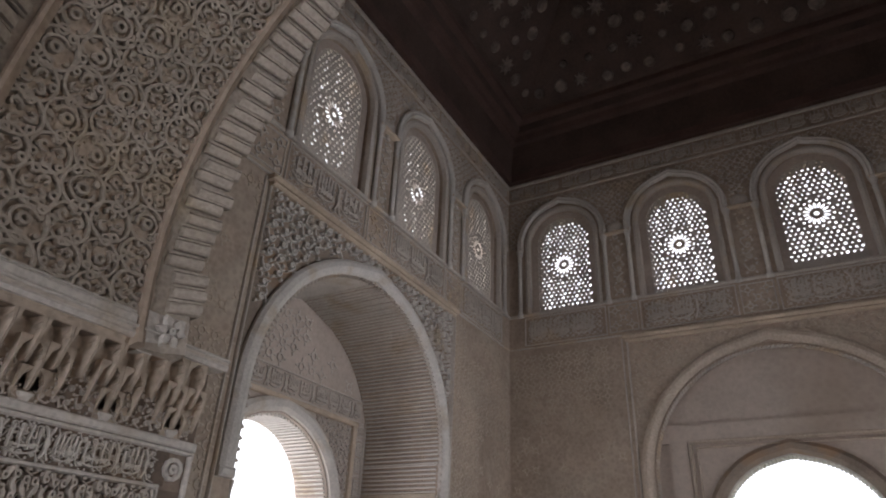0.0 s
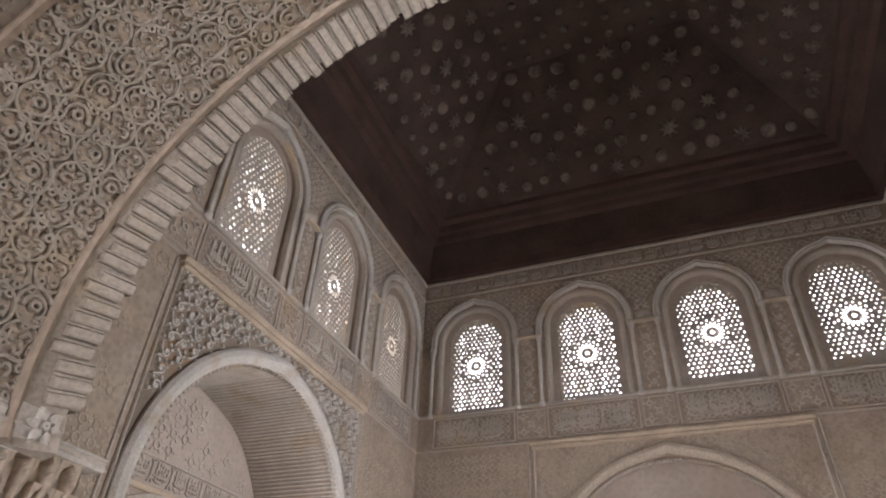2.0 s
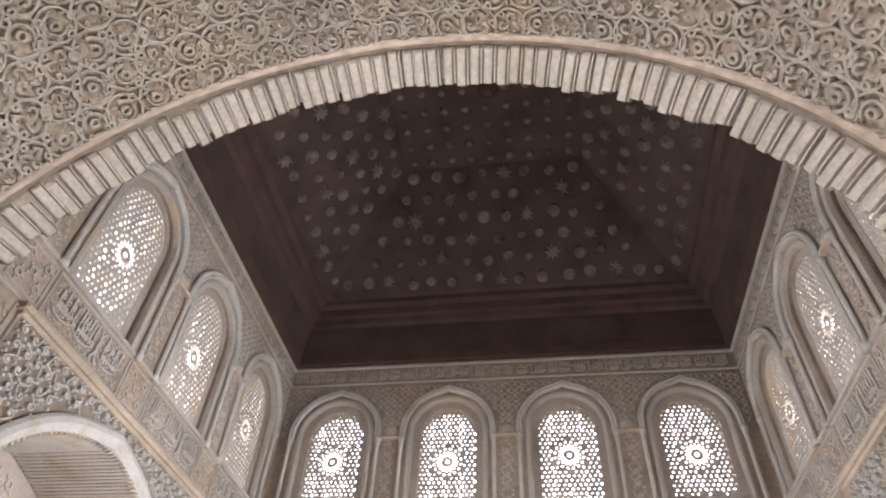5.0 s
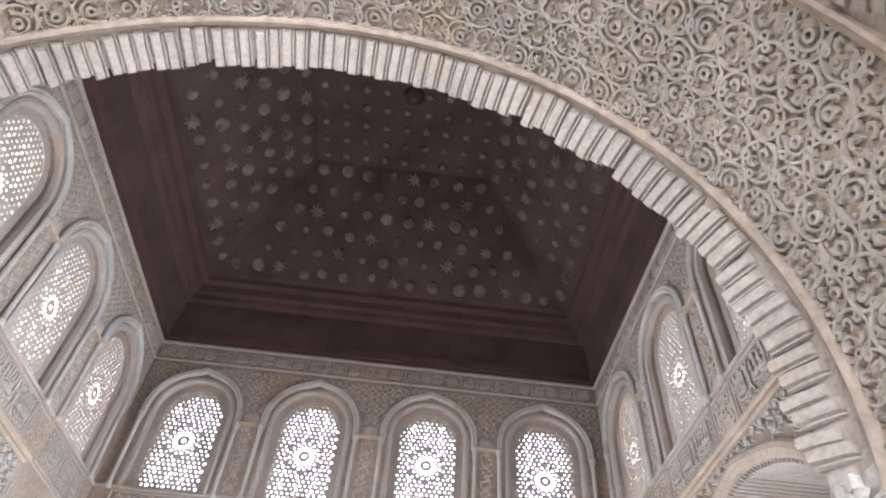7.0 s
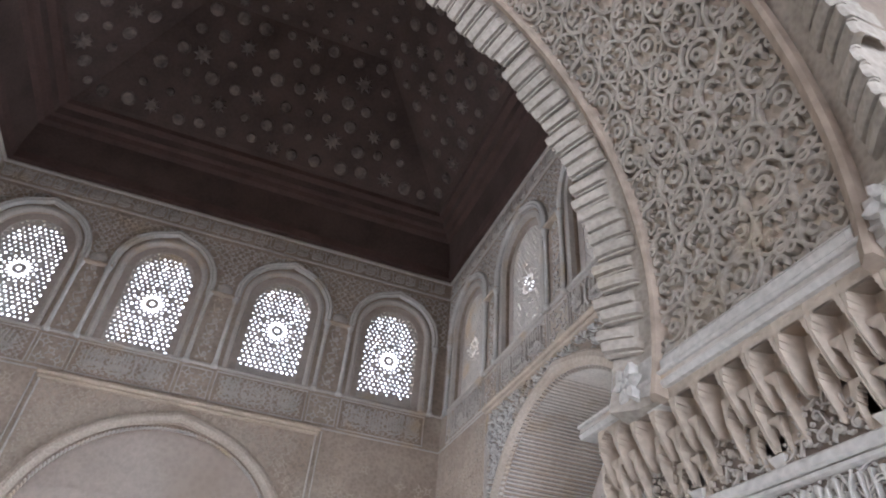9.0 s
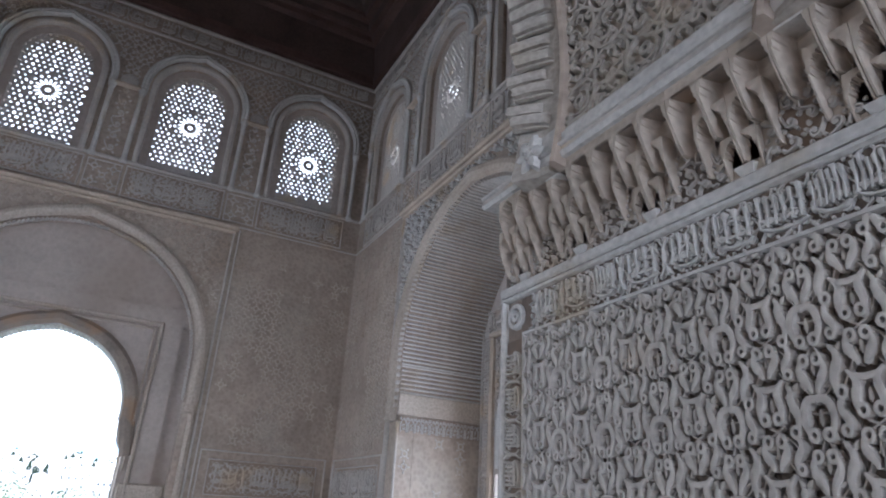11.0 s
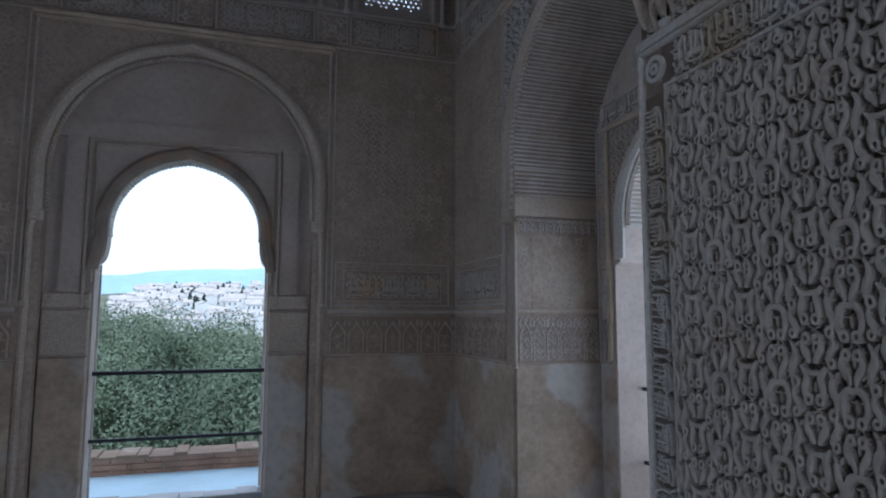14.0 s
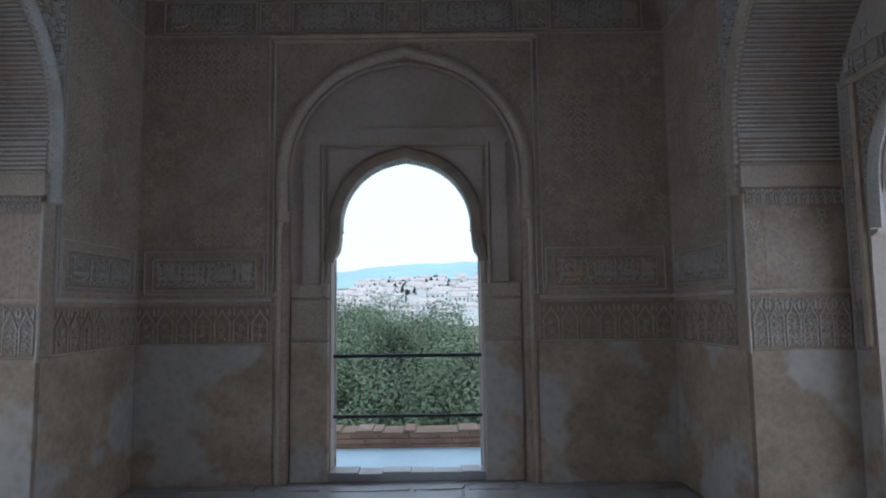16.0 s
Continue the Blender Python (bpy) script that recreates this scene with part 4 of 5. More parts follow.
def dress_wall(wall, lay, u0, u1, cuts, centres, open_half, alf_half, seed, alfiz_top=3.60):
    """Bands and fields from the dado to the ceiling; cuts are the stretches beside the arch."""
    lines, pale, dark = Shape(), Shape(), Shape()
    worn = Shape()
    for a, b in cuts:
        a2, b2 = a + 0.01, b - 0.01
        m0 = 0.05 if b - a < 0.9 else 0.10
        # arcade frieze over the dado
        ar = little_arcade(a2, b2, 1.04, 1.345, 0.018)
        relief(ar, "arcade_frieze", STUCCO_WORN, lay, wall, "small carved lobed arches in worn stucco")
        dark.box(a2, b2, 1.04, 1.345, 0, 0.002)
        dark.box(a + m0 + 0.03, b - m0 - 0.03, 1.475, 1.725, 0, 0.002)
        lines.box(a, b, 1.372, 1.402, 0, 0.016, 0.004)
        lines.box(a, b, 1.028, 1.036, 0, 0.008, 0.002)
        # lettered plaque
        m = m0
        plaque_frame(lines, a + m * 0.6, b - m * 0.6, 1.44, 1.79)
        sc = script_bars(a + m + 0.06, b - m - 0.06, 1.50, 1.70, 0.020, seed + int(a * 10))
        vine = scrollwork(a + m + 0.05, b - m - 0.05, 1.49, 1.71, 0.05, 0.008, seed + 3)
        sc.add(vine.v, vine.f)
        relief(sc, "lettered_plaque", STUCCO, lay, wall, "carved stucco plaque with unreadable lettering")
        plaque_frame(lines, a + m + 0.03, b - m - 0.03, 1.475, 1.725, 0.008, 0.012)
    # worn all-over field beside and above the arch
    c = centres

    def beside(u, v):
        return abs(u - c) > alf_half + 0.06
    fl = diaper(u0 + 0.03, u1 - 0.03, 1.83, 3.56, 0.082, 0.007, beside)
    relief(fl, "worn_field", STUCCO_WORN, lay, wall, "worn all-over stucco pattern of small rosettes")
    # frame round the arch: doubled fillets on jambs and a broad lintel moulding on top
    for off, w, h in ((0.0, 0.016, 0.020), (0.045, 0.012, 0.014)):
        o = alf_half + off
        moulding(lines, [(c - o, 1.41), (c - o, alfiz_top - 0.02 + off * 0.3), (c + o, alfiz_top - 0.02 + off * 0.3), (c + o, 1.41)], w, h)
    pale.box(c - alf_half - 0.03, c + alf_half + 0.03, alfiz_top - 0.020, alfiz_top + 0.016, 0.0, 0.065, 0.012)
    pale.box(c - alf_half - 0.01, c + alf_half + 0.01, alfiz_top - 0.048, alfiz_top - 0.020, 0.0, 0.045, 0.010)
    # lettered frieze under the windows
    us = [u for u in (WIN_U if lay is north else SIDE_Y)]
    lines.box(u0, u1, 3.945, 3.972, 0, 0.022, 0.006)
    lines.box(u0, u1, 3.618, 3.632, 0, 0.012, 0.003)
    for k, u in enumerate(us):
        plaque_frame(lines, u - 0.39, u + 0.39, 3.655, 3.925, 0.012, 0.012)
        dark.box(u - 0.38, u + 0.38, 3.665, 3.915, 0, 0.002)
        sc = script_bars(u - 0.345, u + 0.345, 3.68, 3.90, 0.022, seed + 60 + k)
        vine = scrollwork(u - 0.36, u + 0.36, 3.672, 3.908, 0.052, 0.008, seed + 70 + k)
        sc.add(vine.v, vine.f)
        relief(sc, "lettered_frieze", STUCCO, lay, wall, "carved stucco frieze with unreadable lettering")
    for u in [(a + b) / 2 for a, b in zip(us, us[1:])]:
        plaque_frame(lines, u - 0.125, u + 0.125, 3.665, 3.915, 0.010, 0.010)
        for da, db in ((0, 0), (-0.07, -0.07), (0.07, -0.07), (-0.07, 0.07), (0.07, 0.07)):
            place(worn, ROSETTE, u + da, 3.79 + db, 0.785 if da else 0, 0.085, 1, 0.012)
        # carved strip and knob between two colonnettes
        strip = scrollwork(u - 0.055, u + 0.055, 4.0, 4.66, 0.105, 0.012, seed + 5)
        relief(strip, "carved_strip", STUCCO, lay, wall)
        knob = Shape()
        for k in range(5):
            knob.add([(u + (0.075 - 0.012 * k * k * 0.5) * math.cos(2 * math.pi * i / 12), 4.715 + (0.065 - 0.010 * k * k * 0.5) * math.sin(2 * math.pi * i / 12), 0.0 + 0.011 * k) for i in range(12)], [])
        base = len(knob.v) - 60
        knob.f += [(base + r * 12 + i, base + r * 12 + (i + 1) % 12, base + (r + 1) * 12 + (i + 1) % 12, base + (r + 1) * 12 + i) for r in range(4) for i in range(12)] + [tuple(base + 48 + i for i in range(12))]
        knob.put("shell_knob", STUCCO, lay, wall)
        pale.box(u - 0.14, u + 0.14, 4.635, 4.662, 0, 0.05, 0.008)
    # fine ground over the window arches
    sp = WIN_SPRING

    def above(u, v):
        return all(math.hypot(u - w, max(0.0, v - sp)) > 0.475 for w in us)
    gr = scrollwork(u0 + 0.02, u1 - 0.02, 4.70, 5.23, 0.066, 0.009, seed + 9, above)
    relief(gr, "spandrel_carving", STUCCO, lay, wall, "fine carved tendrils over the window arches")
    # top frieze
    lines.box(u0, u1, 5.262, 5.282, 0, 0.018, 0.005)
    lines.box(u0, u1, 5.455, 5.480, 0, 0.024, 0.006)
    pos, k = u0 + 0.03, 0
    while pos < u1 - 0.2:
        e = min(pos + 0.55, u1 - 0.03)
        fr = script_bars(pos, e, 5.30, 5.44, 0.014, seed + 80 + k % 3)
        relief(fr, "top_frieze", STUCCO, lay, wall, "carved stucco band with unreadable lettering under the ceiling")
        pos, k = e + 0.02, k + 1
    lines.put("fillet", STUCCO, lay, wall)
    dark.put("band_ground", BAND_GROUND, lay, wall, "brown ground of the carved bands, darkened for recess shade")
    pale.put("lintel_moulding", LINTEL, lay, wall, "weathered bare wooden lintel moulding")
    relief(worn, "roundel", STUCCO, lay, wall)
    return lines


dress_wall(wall_north, north, -HALF, HALF, ((-HALF, -1.10), (1.10, HALF)), 0.0, 0.97, 1.085, 100)
for nm, lay, sd in (("wall_west", west, 200), ("wall_east", east, 300)):
    w = bpy.data.objects[nm]
    dress_wall(w, lay, YF + 0.02, YE, ((YF + 0.02, ARCH_Y - 1.06), (ARCH_Y + 1.06, YE)), ARCH_Y, ARCH_R, 1.055, sd)
    # spandrels beside the arch
    sp = scrollwork(ARCH_Y - 1.03, ARCH_Y + 1.03, 2.15, 3.56, 0.088, 0.030, sd + 1, lambda u, v: (math.hypot(u - ARCH_Y, max(0.0, v - ARCH_Z)) > ARCH_R + 0.125))
    relief(sp, "spandrel_carving", STUCCO_PALE, lay, w, "crisp carved tendrils in the arch's spandrels")
    # dark sheet that paints shade between the spandrel tendrils
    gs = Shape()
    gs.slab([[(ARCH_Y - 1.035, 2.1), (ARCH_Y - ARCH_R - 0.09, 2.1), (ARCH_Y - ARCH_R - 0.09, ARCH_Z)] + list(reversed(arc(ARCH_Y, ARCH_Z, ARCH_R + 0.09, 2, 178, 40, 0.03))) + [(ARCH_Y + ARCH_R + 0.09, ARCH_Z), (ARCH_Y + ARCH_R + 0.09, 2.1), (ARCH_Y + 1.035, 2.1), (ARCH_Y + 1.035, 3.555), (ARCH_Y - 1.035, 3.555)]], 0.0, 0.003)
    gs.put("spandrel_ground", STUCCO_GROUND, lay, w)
    am = Shape()
    path = [(ARCH_Y + ARCH_R + 0.045, 2.04), (ARCH_Y + ARCH_R + 0.045, ARCH_Z)] + arc(ARCH_Y, ARCH_Z, ARCH_R + 0.045, 2, 178, 56, 0.035) + [(ARCH_Y - ARCH_R - 0.045, ARCH_Z), (ARCH_Y - ARCH_R - 0.045, 2.04)]
    am.sweep(path, [(-0.045, 0), (-0.05, 0.03), (-0.03, 0.048), (0.0, 0.055), (0.03, 0.042), (0.046, 0.02), (0.046, 0)])
    for s in (-1, 1):
        am.box(ARCH_Y + s * (ARCH_R + 0.045) - 0.05, ARCH_Y + s * (ARCH_R + 0.045) + 0.05, 2.0, 2.045, 0, 0.05, 0.012)
    # west moulding takes the paler stucco to paint that side's stronger light
    am.put("arch_moulding", STUCCO_PALE if lay is west else STUCCO_WORN, lay, w, "rounded stucco arch moulding")
    # roped bead inside the moulding
    bead = Shape()
    for i in range(96):
        a = radians(-14 + 208 * i / 95)
        r = ARCH_R + 0.006
        u, v = (ARCH_Y + r * math.cos(a), ARCH_Z + r * math.sin(a)) if 0 <= math.degrees(a) <= 180 else (ARCH_Y + math.copysign(r, math.cos(a)), ARCH_Z + math.sin(a) * 1.4)
        leaf(bead, u, v, a + 2.4, 0.035, 0.018, 0.032)
    relief(bead, "rope_bead", STUCCO, lay, w)
    # fluted ribs along the deep arch
    sgn = -1 if lay is west else 1
    depth = INNER_X - HALF
    me = bpy.data.meshes.new("intrados_rib")
    rr, t0 = ARCH_R + 0.01, 0.0085
    prof = [(-t0, 0.012), (-t0 * 0.9, -0.018), (-t0 * 0.35, -0.025), (t0 * 0.35, -0.025), (t0 * 0.9, -0.018), (t0, 0.012)]
    vs = [(x, tt, rr + q) for x in (0.012, depth - 0.004) for tt, q in prof]
    me.from_pydata(vs, [], [(i, i + 1, i + 7, i + 6) for i in range(5)] + [(5, 0, 6, 11), (0, 1, 2, 3, 4, 5), (11, 10, 9, 8, 7, 6)])
    me.materials.append(STUCCO_PALE)
    r2 = random.Random(sd)
    a = -92.0
    while a <= 92.0:
        ob = new("intrados_rib", me)
        ob.parent = w
        ob.matrix_basis = pose(sgn * HALF if sgn > 0 else -HALF - depth, ARCH_Y, ARCH_Z + (0.035 * max(0, 1 - abs(a) / 16) ** 2), a + r2.uniform(-0.15, 0.15), 0, 0)
        a += 1.78
    straight = Shape()
    for s in (-1, 1):
        v = 2.20
        while v < ARCH_Z - 0.035:
            straight.add([(ARCH_Y + s * (rr - q), v + tt, -x) for x in (0.012, depth - 0.004) for tt, q in [(p, -k) for p, k in prof]], [(i, i + 1, i + 7, i + 6) for i in range(5)] + [(5, 0, 6, 11)])
            v += 0.0305
    relief(straight, "intrados_rib", STUCCO_PALE, lay, w)
    # jamb of the deep arch: plain cap, small frieze, plaque, dado band
    for s in (-1, 1):
        def jamb(u, v, h, s=s, lay=lay):
            return lay(ARCH_Y + s * (JAMB_HALF - h), v, -u)
        j = Shape()
        j.box(0.0, depth - 0.003, 2.045, 2.19, -0.03, 0.004, 0.004)
        j.box(0.01, depth - 0.003, 1.372, 1.402, 0, 0.014, 0.004)
        j.put("jamb_cap", STUCCO_WORN, jamb, w)
        t = little_arcade(0.02, depth - 0.02, 1.93, 2.04, 0.012, 0.055)
        relief(t, "jamb_teeth", STUCCO_PALE, jamb, w)
        t = diaper(0.03, depth - 0.03, 1.42, 1.92, 0.075, 0.007)
        relief(t, "jamb_field", STUCCO, jamb, w)
        # band plates with the recess shade in their colour
        gb = Shape()
        gb.box(0.012, depth - 0.012, 1.035, 1.36, 0, 0.002)
        gb.box(0.012, depth - 0.012, 1.925, 2.04, 0, 0.002)
        gb.put("band_ground", BAND_GROUND, jamb, w)
        t = little_arcade(0.02, depth - 0.02, 1.04, 1.355, 0.012, 0.105)
        vine = scrollwork(0.02, depth - 0.02, 1.05, 1.35, 0.042, 0.008, sd + 15)
        t.add(vine.v, vine.f)
        relief(t, "jamb_arcade", STUCCO, jamb, w)
        # corner shaft
        turned("corner_shaft", [(0.016, 1.0), (0.012, 1.03), (0.010, 1.30), (0.015, 1.33), (0.010, 1.36), (0.009, 1.95), (0.016, 2.0)], STUCCO, w, (sgn * (HALF + 0.004), ARCH_Y + s * (JAMB_HALF - 0.002), 0), 8)

    # inner leaf: tympanum pattern, lettered band, frame, small ribbed arch
    off = -(INNER_X - HALF)

    def inn(u, v, h, lay=lay, off=off):
        return lay(u, v, off + h)
    ty = diaper(ARCH_Y - 0.93, ARCH_Y + 0.93, 2.88, 3.42, 0.105, 0.014, lambda u, v: math.hypot(u - ARCH_Y, max(0.0, v - ARCH_Z)) < ARCH_R - 0.05)
    relief(ty, "tympanum_carving", STUCCO, inn, w, "carved stucco lozenge pattern in the tympanum")
    ib = script_bars(ARCH_Y - 0.84, ARCH_Y + 0.84, 2.71, 2.855, 0.014, sd + 7)
    relief(ib, "lettered_band", STUCCO, inn, w)
    for s in (-1, 1):
        src = script_bars(0.0, 1.3, 0.0, 0.12, 0.012, sd + 8)
        c = Shape()
        c.v = [(ARCH_Y + s * 0.847 - 0.05 + b * 0.85, 1.42 + a, h) for a, b, h in src.v]
        c.f = src.f
        relief(c, "lettered_band", STUCCO, inn, w)
        t = little_arcade(ARCH_Y + s * 0.85 - 0.07, ARCH_Y + s * 0.85 + 0.07, 1.04, 1.35, 0.012, 0.09)
        relief(t, "jamb_arcade", STUCCO, inn, w)
    il = Shape()
    for q, ww in ((0.905, 0.014), (0.79, 0.014)):
        moulding(il, [(ARCH_Y - q, 1.03), (ARCH_Y - q, 2.70 + (0.16 if q > 0.85 else 0)), (ARCH_Y + q, 2.70 + (0.16 if q > 0.85 else 0)), (ARCH_Y + q, 1.03)], ww, 0.018)
    il.put("fillet", STUCCO, inn, w)
    lint = Shape()
    lint.box(ARCH_Y - 0.79, ARCH_Y + 0.79, 2.655, 2.69, 0, 0.04, 0.008)
    for s in (-1, 1):
        lint.box(ARCH_Y + s * 0.765 - 0.022, ARCH_Y + s * 0.765 + 0.022, 1.05, 2.655, 0, 0.03, 0.006)
    lint.put("lintel_moulding", LINTEL, inn, w)
    sp2 = scrollwork(ARCH_Y - 0.74, ARCH_Y + 0.74, 1.95, 2.65, 0.06, 0.014, sd + 12, lambda u, v: math.hypot(u - ARCH_Y, max(0.0, v - 1.99)) > 0.70)
    relief(sp2, "spandrel_carving", STUCCO, inn, w)
    im = Shape()
    im.sweep([(ARCH_Y + 0.635, 1.74)] + arc(ARCH_Y, 1.99, 0.635, -4, 184, 44, 0.015) + [(ARCH_Y - 0.635, 1.74)], [(-0.05, 0), (-0.05, 0.025), (-0.02, 0.045), (0.02, 0.04), (0.045, 0.02), (0.045, 0)])
    im.put("arch_moulding", STUCCO_PALE, inn, w)
    small = Shape()
    for i in range(60):
        a = radians(-2 + 184 * i / 59)
        rr2 = 0.585
        e1, e2 = a - 0.017, a + 0.017
        small.add([(ARCH_Y + (rr2 - d) * math.cos(x), 1.99 + (rr2 - d) * math.sin(x), hh) for hh in (-0.02, -0.29) for x, d in ((e1, -0.01), (e1 * 0.6 + a * 0.4, 0.022), (e2 * 0.6 + a * 0.4, 0.022), (e2, -0.01))], [(0, 1, 5, 4), (1, 2, 6, 5), (2, 3, 7, 6), (0, 1, 2, 3)])
    relief(small, "intrados_rib", STUCCO_PALE, inn, w)
    # iron guard bars in the side window
    rail = group_root("window_guard_rail", (sgn * (INNER_X + 0.2), ARCH_Y, 0.0), "two black iron guard bars across the side window", "railing", group="guard rails")
    for z in (0.86, 0.37):
        b = Shape()
        b.slab([[(0.013 * math.cos(2 * math.pi * i / 10), z + 0.013 * math.sin(2 * math.pi * i / 10)) for i in range(10)]], -0.735, 0.735)
        b.put("bar", IRON, lambda u, v, h: (u, h, v), rail)


# The doorway wall: blind arch, inner frames, scalloped door arch
def deep(u, v, h):
    return (u, YE + 0.132 - h, v)


ba = Shape()
path = [(1.015, 2.10), (1.015, 2.42)] + arc(0, 2.42, 1.015, 3, 177, 54, 0.04) + [(-1.015, 2.42), (-1.015, 2.10)]
ba.sweep(path, [(-0.045, -0.01), (-0.05, 0.03), (-0.026, 0.05), (0.0, 0.056), (0.026, 0.044), (0.045, 0.02), (0.045, 0)])
for s in (-1, 1):
    ba.sweep([(s * 1.04, FLOOR), (s * 1.04, 1.98), (s * 1.02, 2.06)], [(-0.022, 0), (-0.022, 0.022), (0, 0.034), (0.022, 0.022), (0.022, 0)])
    ba.box(s * 1.005 - 0.05, s * 1.005 + 0.05, 2.03, 2.11, 0, 0.045, 0.014)
    ba.box(s * 1.045 - 0.03, s * 1.045 + 0.03, 1.41, 1.45, 0, 0.04, 0.01)
ba.put("blind_arch_moulding", STUCCO_WORN, north, wall_north, "rounded stucco moulding of the blind arch")
bd = Shape()
for i in range(120):
    a = radians(-18 + 216 * i / 119)
    r = 0.955
    u, v = (r * math.cos(a), 2.42 + r * math.sin(a)) if 0 <= math.degrees(a) <= 180 else (math.copysign(r, math.cos(a)), 2.42 + r * math.sin(a))
    leaf(bd, u, v, a + 2.2, 0.045, 0.02, 0.032)
relief(bd, "rope_bead", STUCCO, north, wall_north)
nsp = scrollwork(-1.06, 1.06, 2.2, 3.55, 0.085, 0.008, 131, lambda u, v: math.hypot(u, max(0.0, v - 2.42)) > 1.10)
relief(nsp, "spandrel_carving", STUCCO_WORN, north, wall_north, "worn carved tendrils in the spandrels")
fr = Shape()
fr.slab([[(-0.95, 2.84), (0.95, 2.84), (0.95, 2.70), (0.86, 2.70), (0.86, 1.52), (0.72, 1.52), (0.72, 2.70), (-0.72, 2.70), (-0.72, 1.52), (-0.86, 1.52), (-0.86, 2.70), (-0.95, 2.70)]], 0.0, 0.035)
fr.put("raised_panel", PLASTER, deep, wall_north)
fr = Shape()
moulding(fr, [(-0.70, 1.40), (-0.70, 2.705), (0.70, 2.705), (0.70, 1.40)], 0.030, 0.052)
moulding(fr, [(-0.655, 1.60), (-0.655, 2.665), (0.655, 2.665), (0.655, 1.60)], 0.014, 0.03)
fr.put("frame_moulding", STUCCO_WORN, deep, wall_north, "plain doubled moulding framing the door arch")
# stone courses at the door's jambs
for s in (-1, 1):
    for k, (a, b) in enumerate(((FLOOR, 1.04), (1.055, 1.385), (1.40, 1.515))):
        st = Shape()
        u0, u1 = sorted((s * 0.645, s * 0.962))
        st.box(u0, u1, a, b, 0.0, 0.045 - 0.004 * (k % 2), 0.010)
        st.put("jamb_stone", DADO if k == 0 else STUCCO_WORN, deep, wall_north)
dr = Shape()
dr.sweep([(0.66, 1.70)] + arc(0, 2.010, 0.612, -4, 184, 48, 0.02) + [(-0.66, 1.70)], [(-0.05, -0.05), (-0.05, 0.02), (-0.02, 0.046), (0.02, 0.04), (0.05, 0.018), (0.05, 0)])
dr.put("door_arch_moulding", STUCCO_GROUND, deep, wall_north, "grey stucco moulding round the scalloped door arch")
sc = Shape()
for i in range(64):
    a = radians(-4 + 188 * i / 63)
    r = 0.564
    for k in range(1):
        cu, cv = r * math.cos(a), 2.012 + r * math.sin(a) + 0.012 * max(0, 1 - abs(math.degrees(a) - 90) / 16) ** 2
        sc.slab([[(cu + 0.0165 * math.cos(2 * math.pi * q / 8), cv + 0.0165 * math.sin(2 * math.pi * q / 8)) for q in range(8)]], -0.165, 0.012)
relief(sc, "scallop", STUCCO_PALE, deep, wall_north, "row of small scallops along the door arch")

# door guard rail
rail = group_root("door_guard_rail", (0, YE + 0.26, 0.0), "two black iron guard bars across the open doorway", "railing", group="guard rails")
for z, r in ((0.905, 0.017), (0.40, 0.015)):
    b = Shape()
    b.slab([[(0.0 + r * math.cos(2 * math.pi * i / 10), z + r * math.sin(2 * math.pi * i / 10)) for i in range(10)]], -0.64, 0.64)
    b.put("bar", IRON, lambda u, v, h: (h, u, v), rail)
# pale strips added to paint the thin lit edge of the doorway's reveal
for s in (-1, 1):
    b = Shape()
    b.box(s * 0.622 - 0.008, s * 0.622 + 0.008, -0.03, 1.74, -0.006, 0.006)
    b.put("edge_strip", STUCCO_PALE, lambda u, v, h: (u, h + 0.05, v), rail, "pale strip standing in for the lit edge of the door reveal")

# dado: plaster slabs with their own chips, a little proud
for wall, lay, spans in ((wall_north, north, ((-HALF + 0.004, -1.075), (1.075, HALF - 0.004))), (bpy.data.objects["wall_west"], west, ((YF + 0.02, ARCH_Y - JAMB_HALF - 0.015), (ARCH_Y + JAMB_HALF + 0.015, YE - 0.02))), (bpy.data.objects["wall_east"], east, ((YF + 0.02, ARCH_Y - JAMB_HALF - 0.015), (ARCH_Y + JAMB_HALF + 0.015, YE - 0.02)))):
    for a, b in spans:
        d = Shape()
        d.box(a, b, FLOOR, 1.024, 0.0, 0.010, 0.004)
        d.put("dado", DADO, lay, wall, "patched bare plaster dado")
for lay, w in ((west, bpy.data.objects["wall_west"]), (east, bpy.data.objects["wall_east"])):
    for s in (-1, 1):
        d = Shape()
        d.box(0.004, INNER_X - HALF - 0.004, FLOOR, 1.024, 0.0, 0.008, 0.003)
        d.put("dado", DADO, lambda u, v, h, s=s, lay=lay: lay(ARCH_Y + s * (JAMB_HALF - h), v, -u), w)
        d = Shape()
        d.box(0.725, JAMB_HALF - 0.01, FLOOR, 1.024, 0.0, 0.008, 0.003)
        d.put("dado", DADO, lambda u, v, h, s=s, lay=lay: lay(ARCH_Y + s * u, v, -(INNER_X - HALF) + h), w)

# floor slabs, uneven
floor = bpy.data.objects["floor"]
rnd = random.Random(8)
y = 3.0
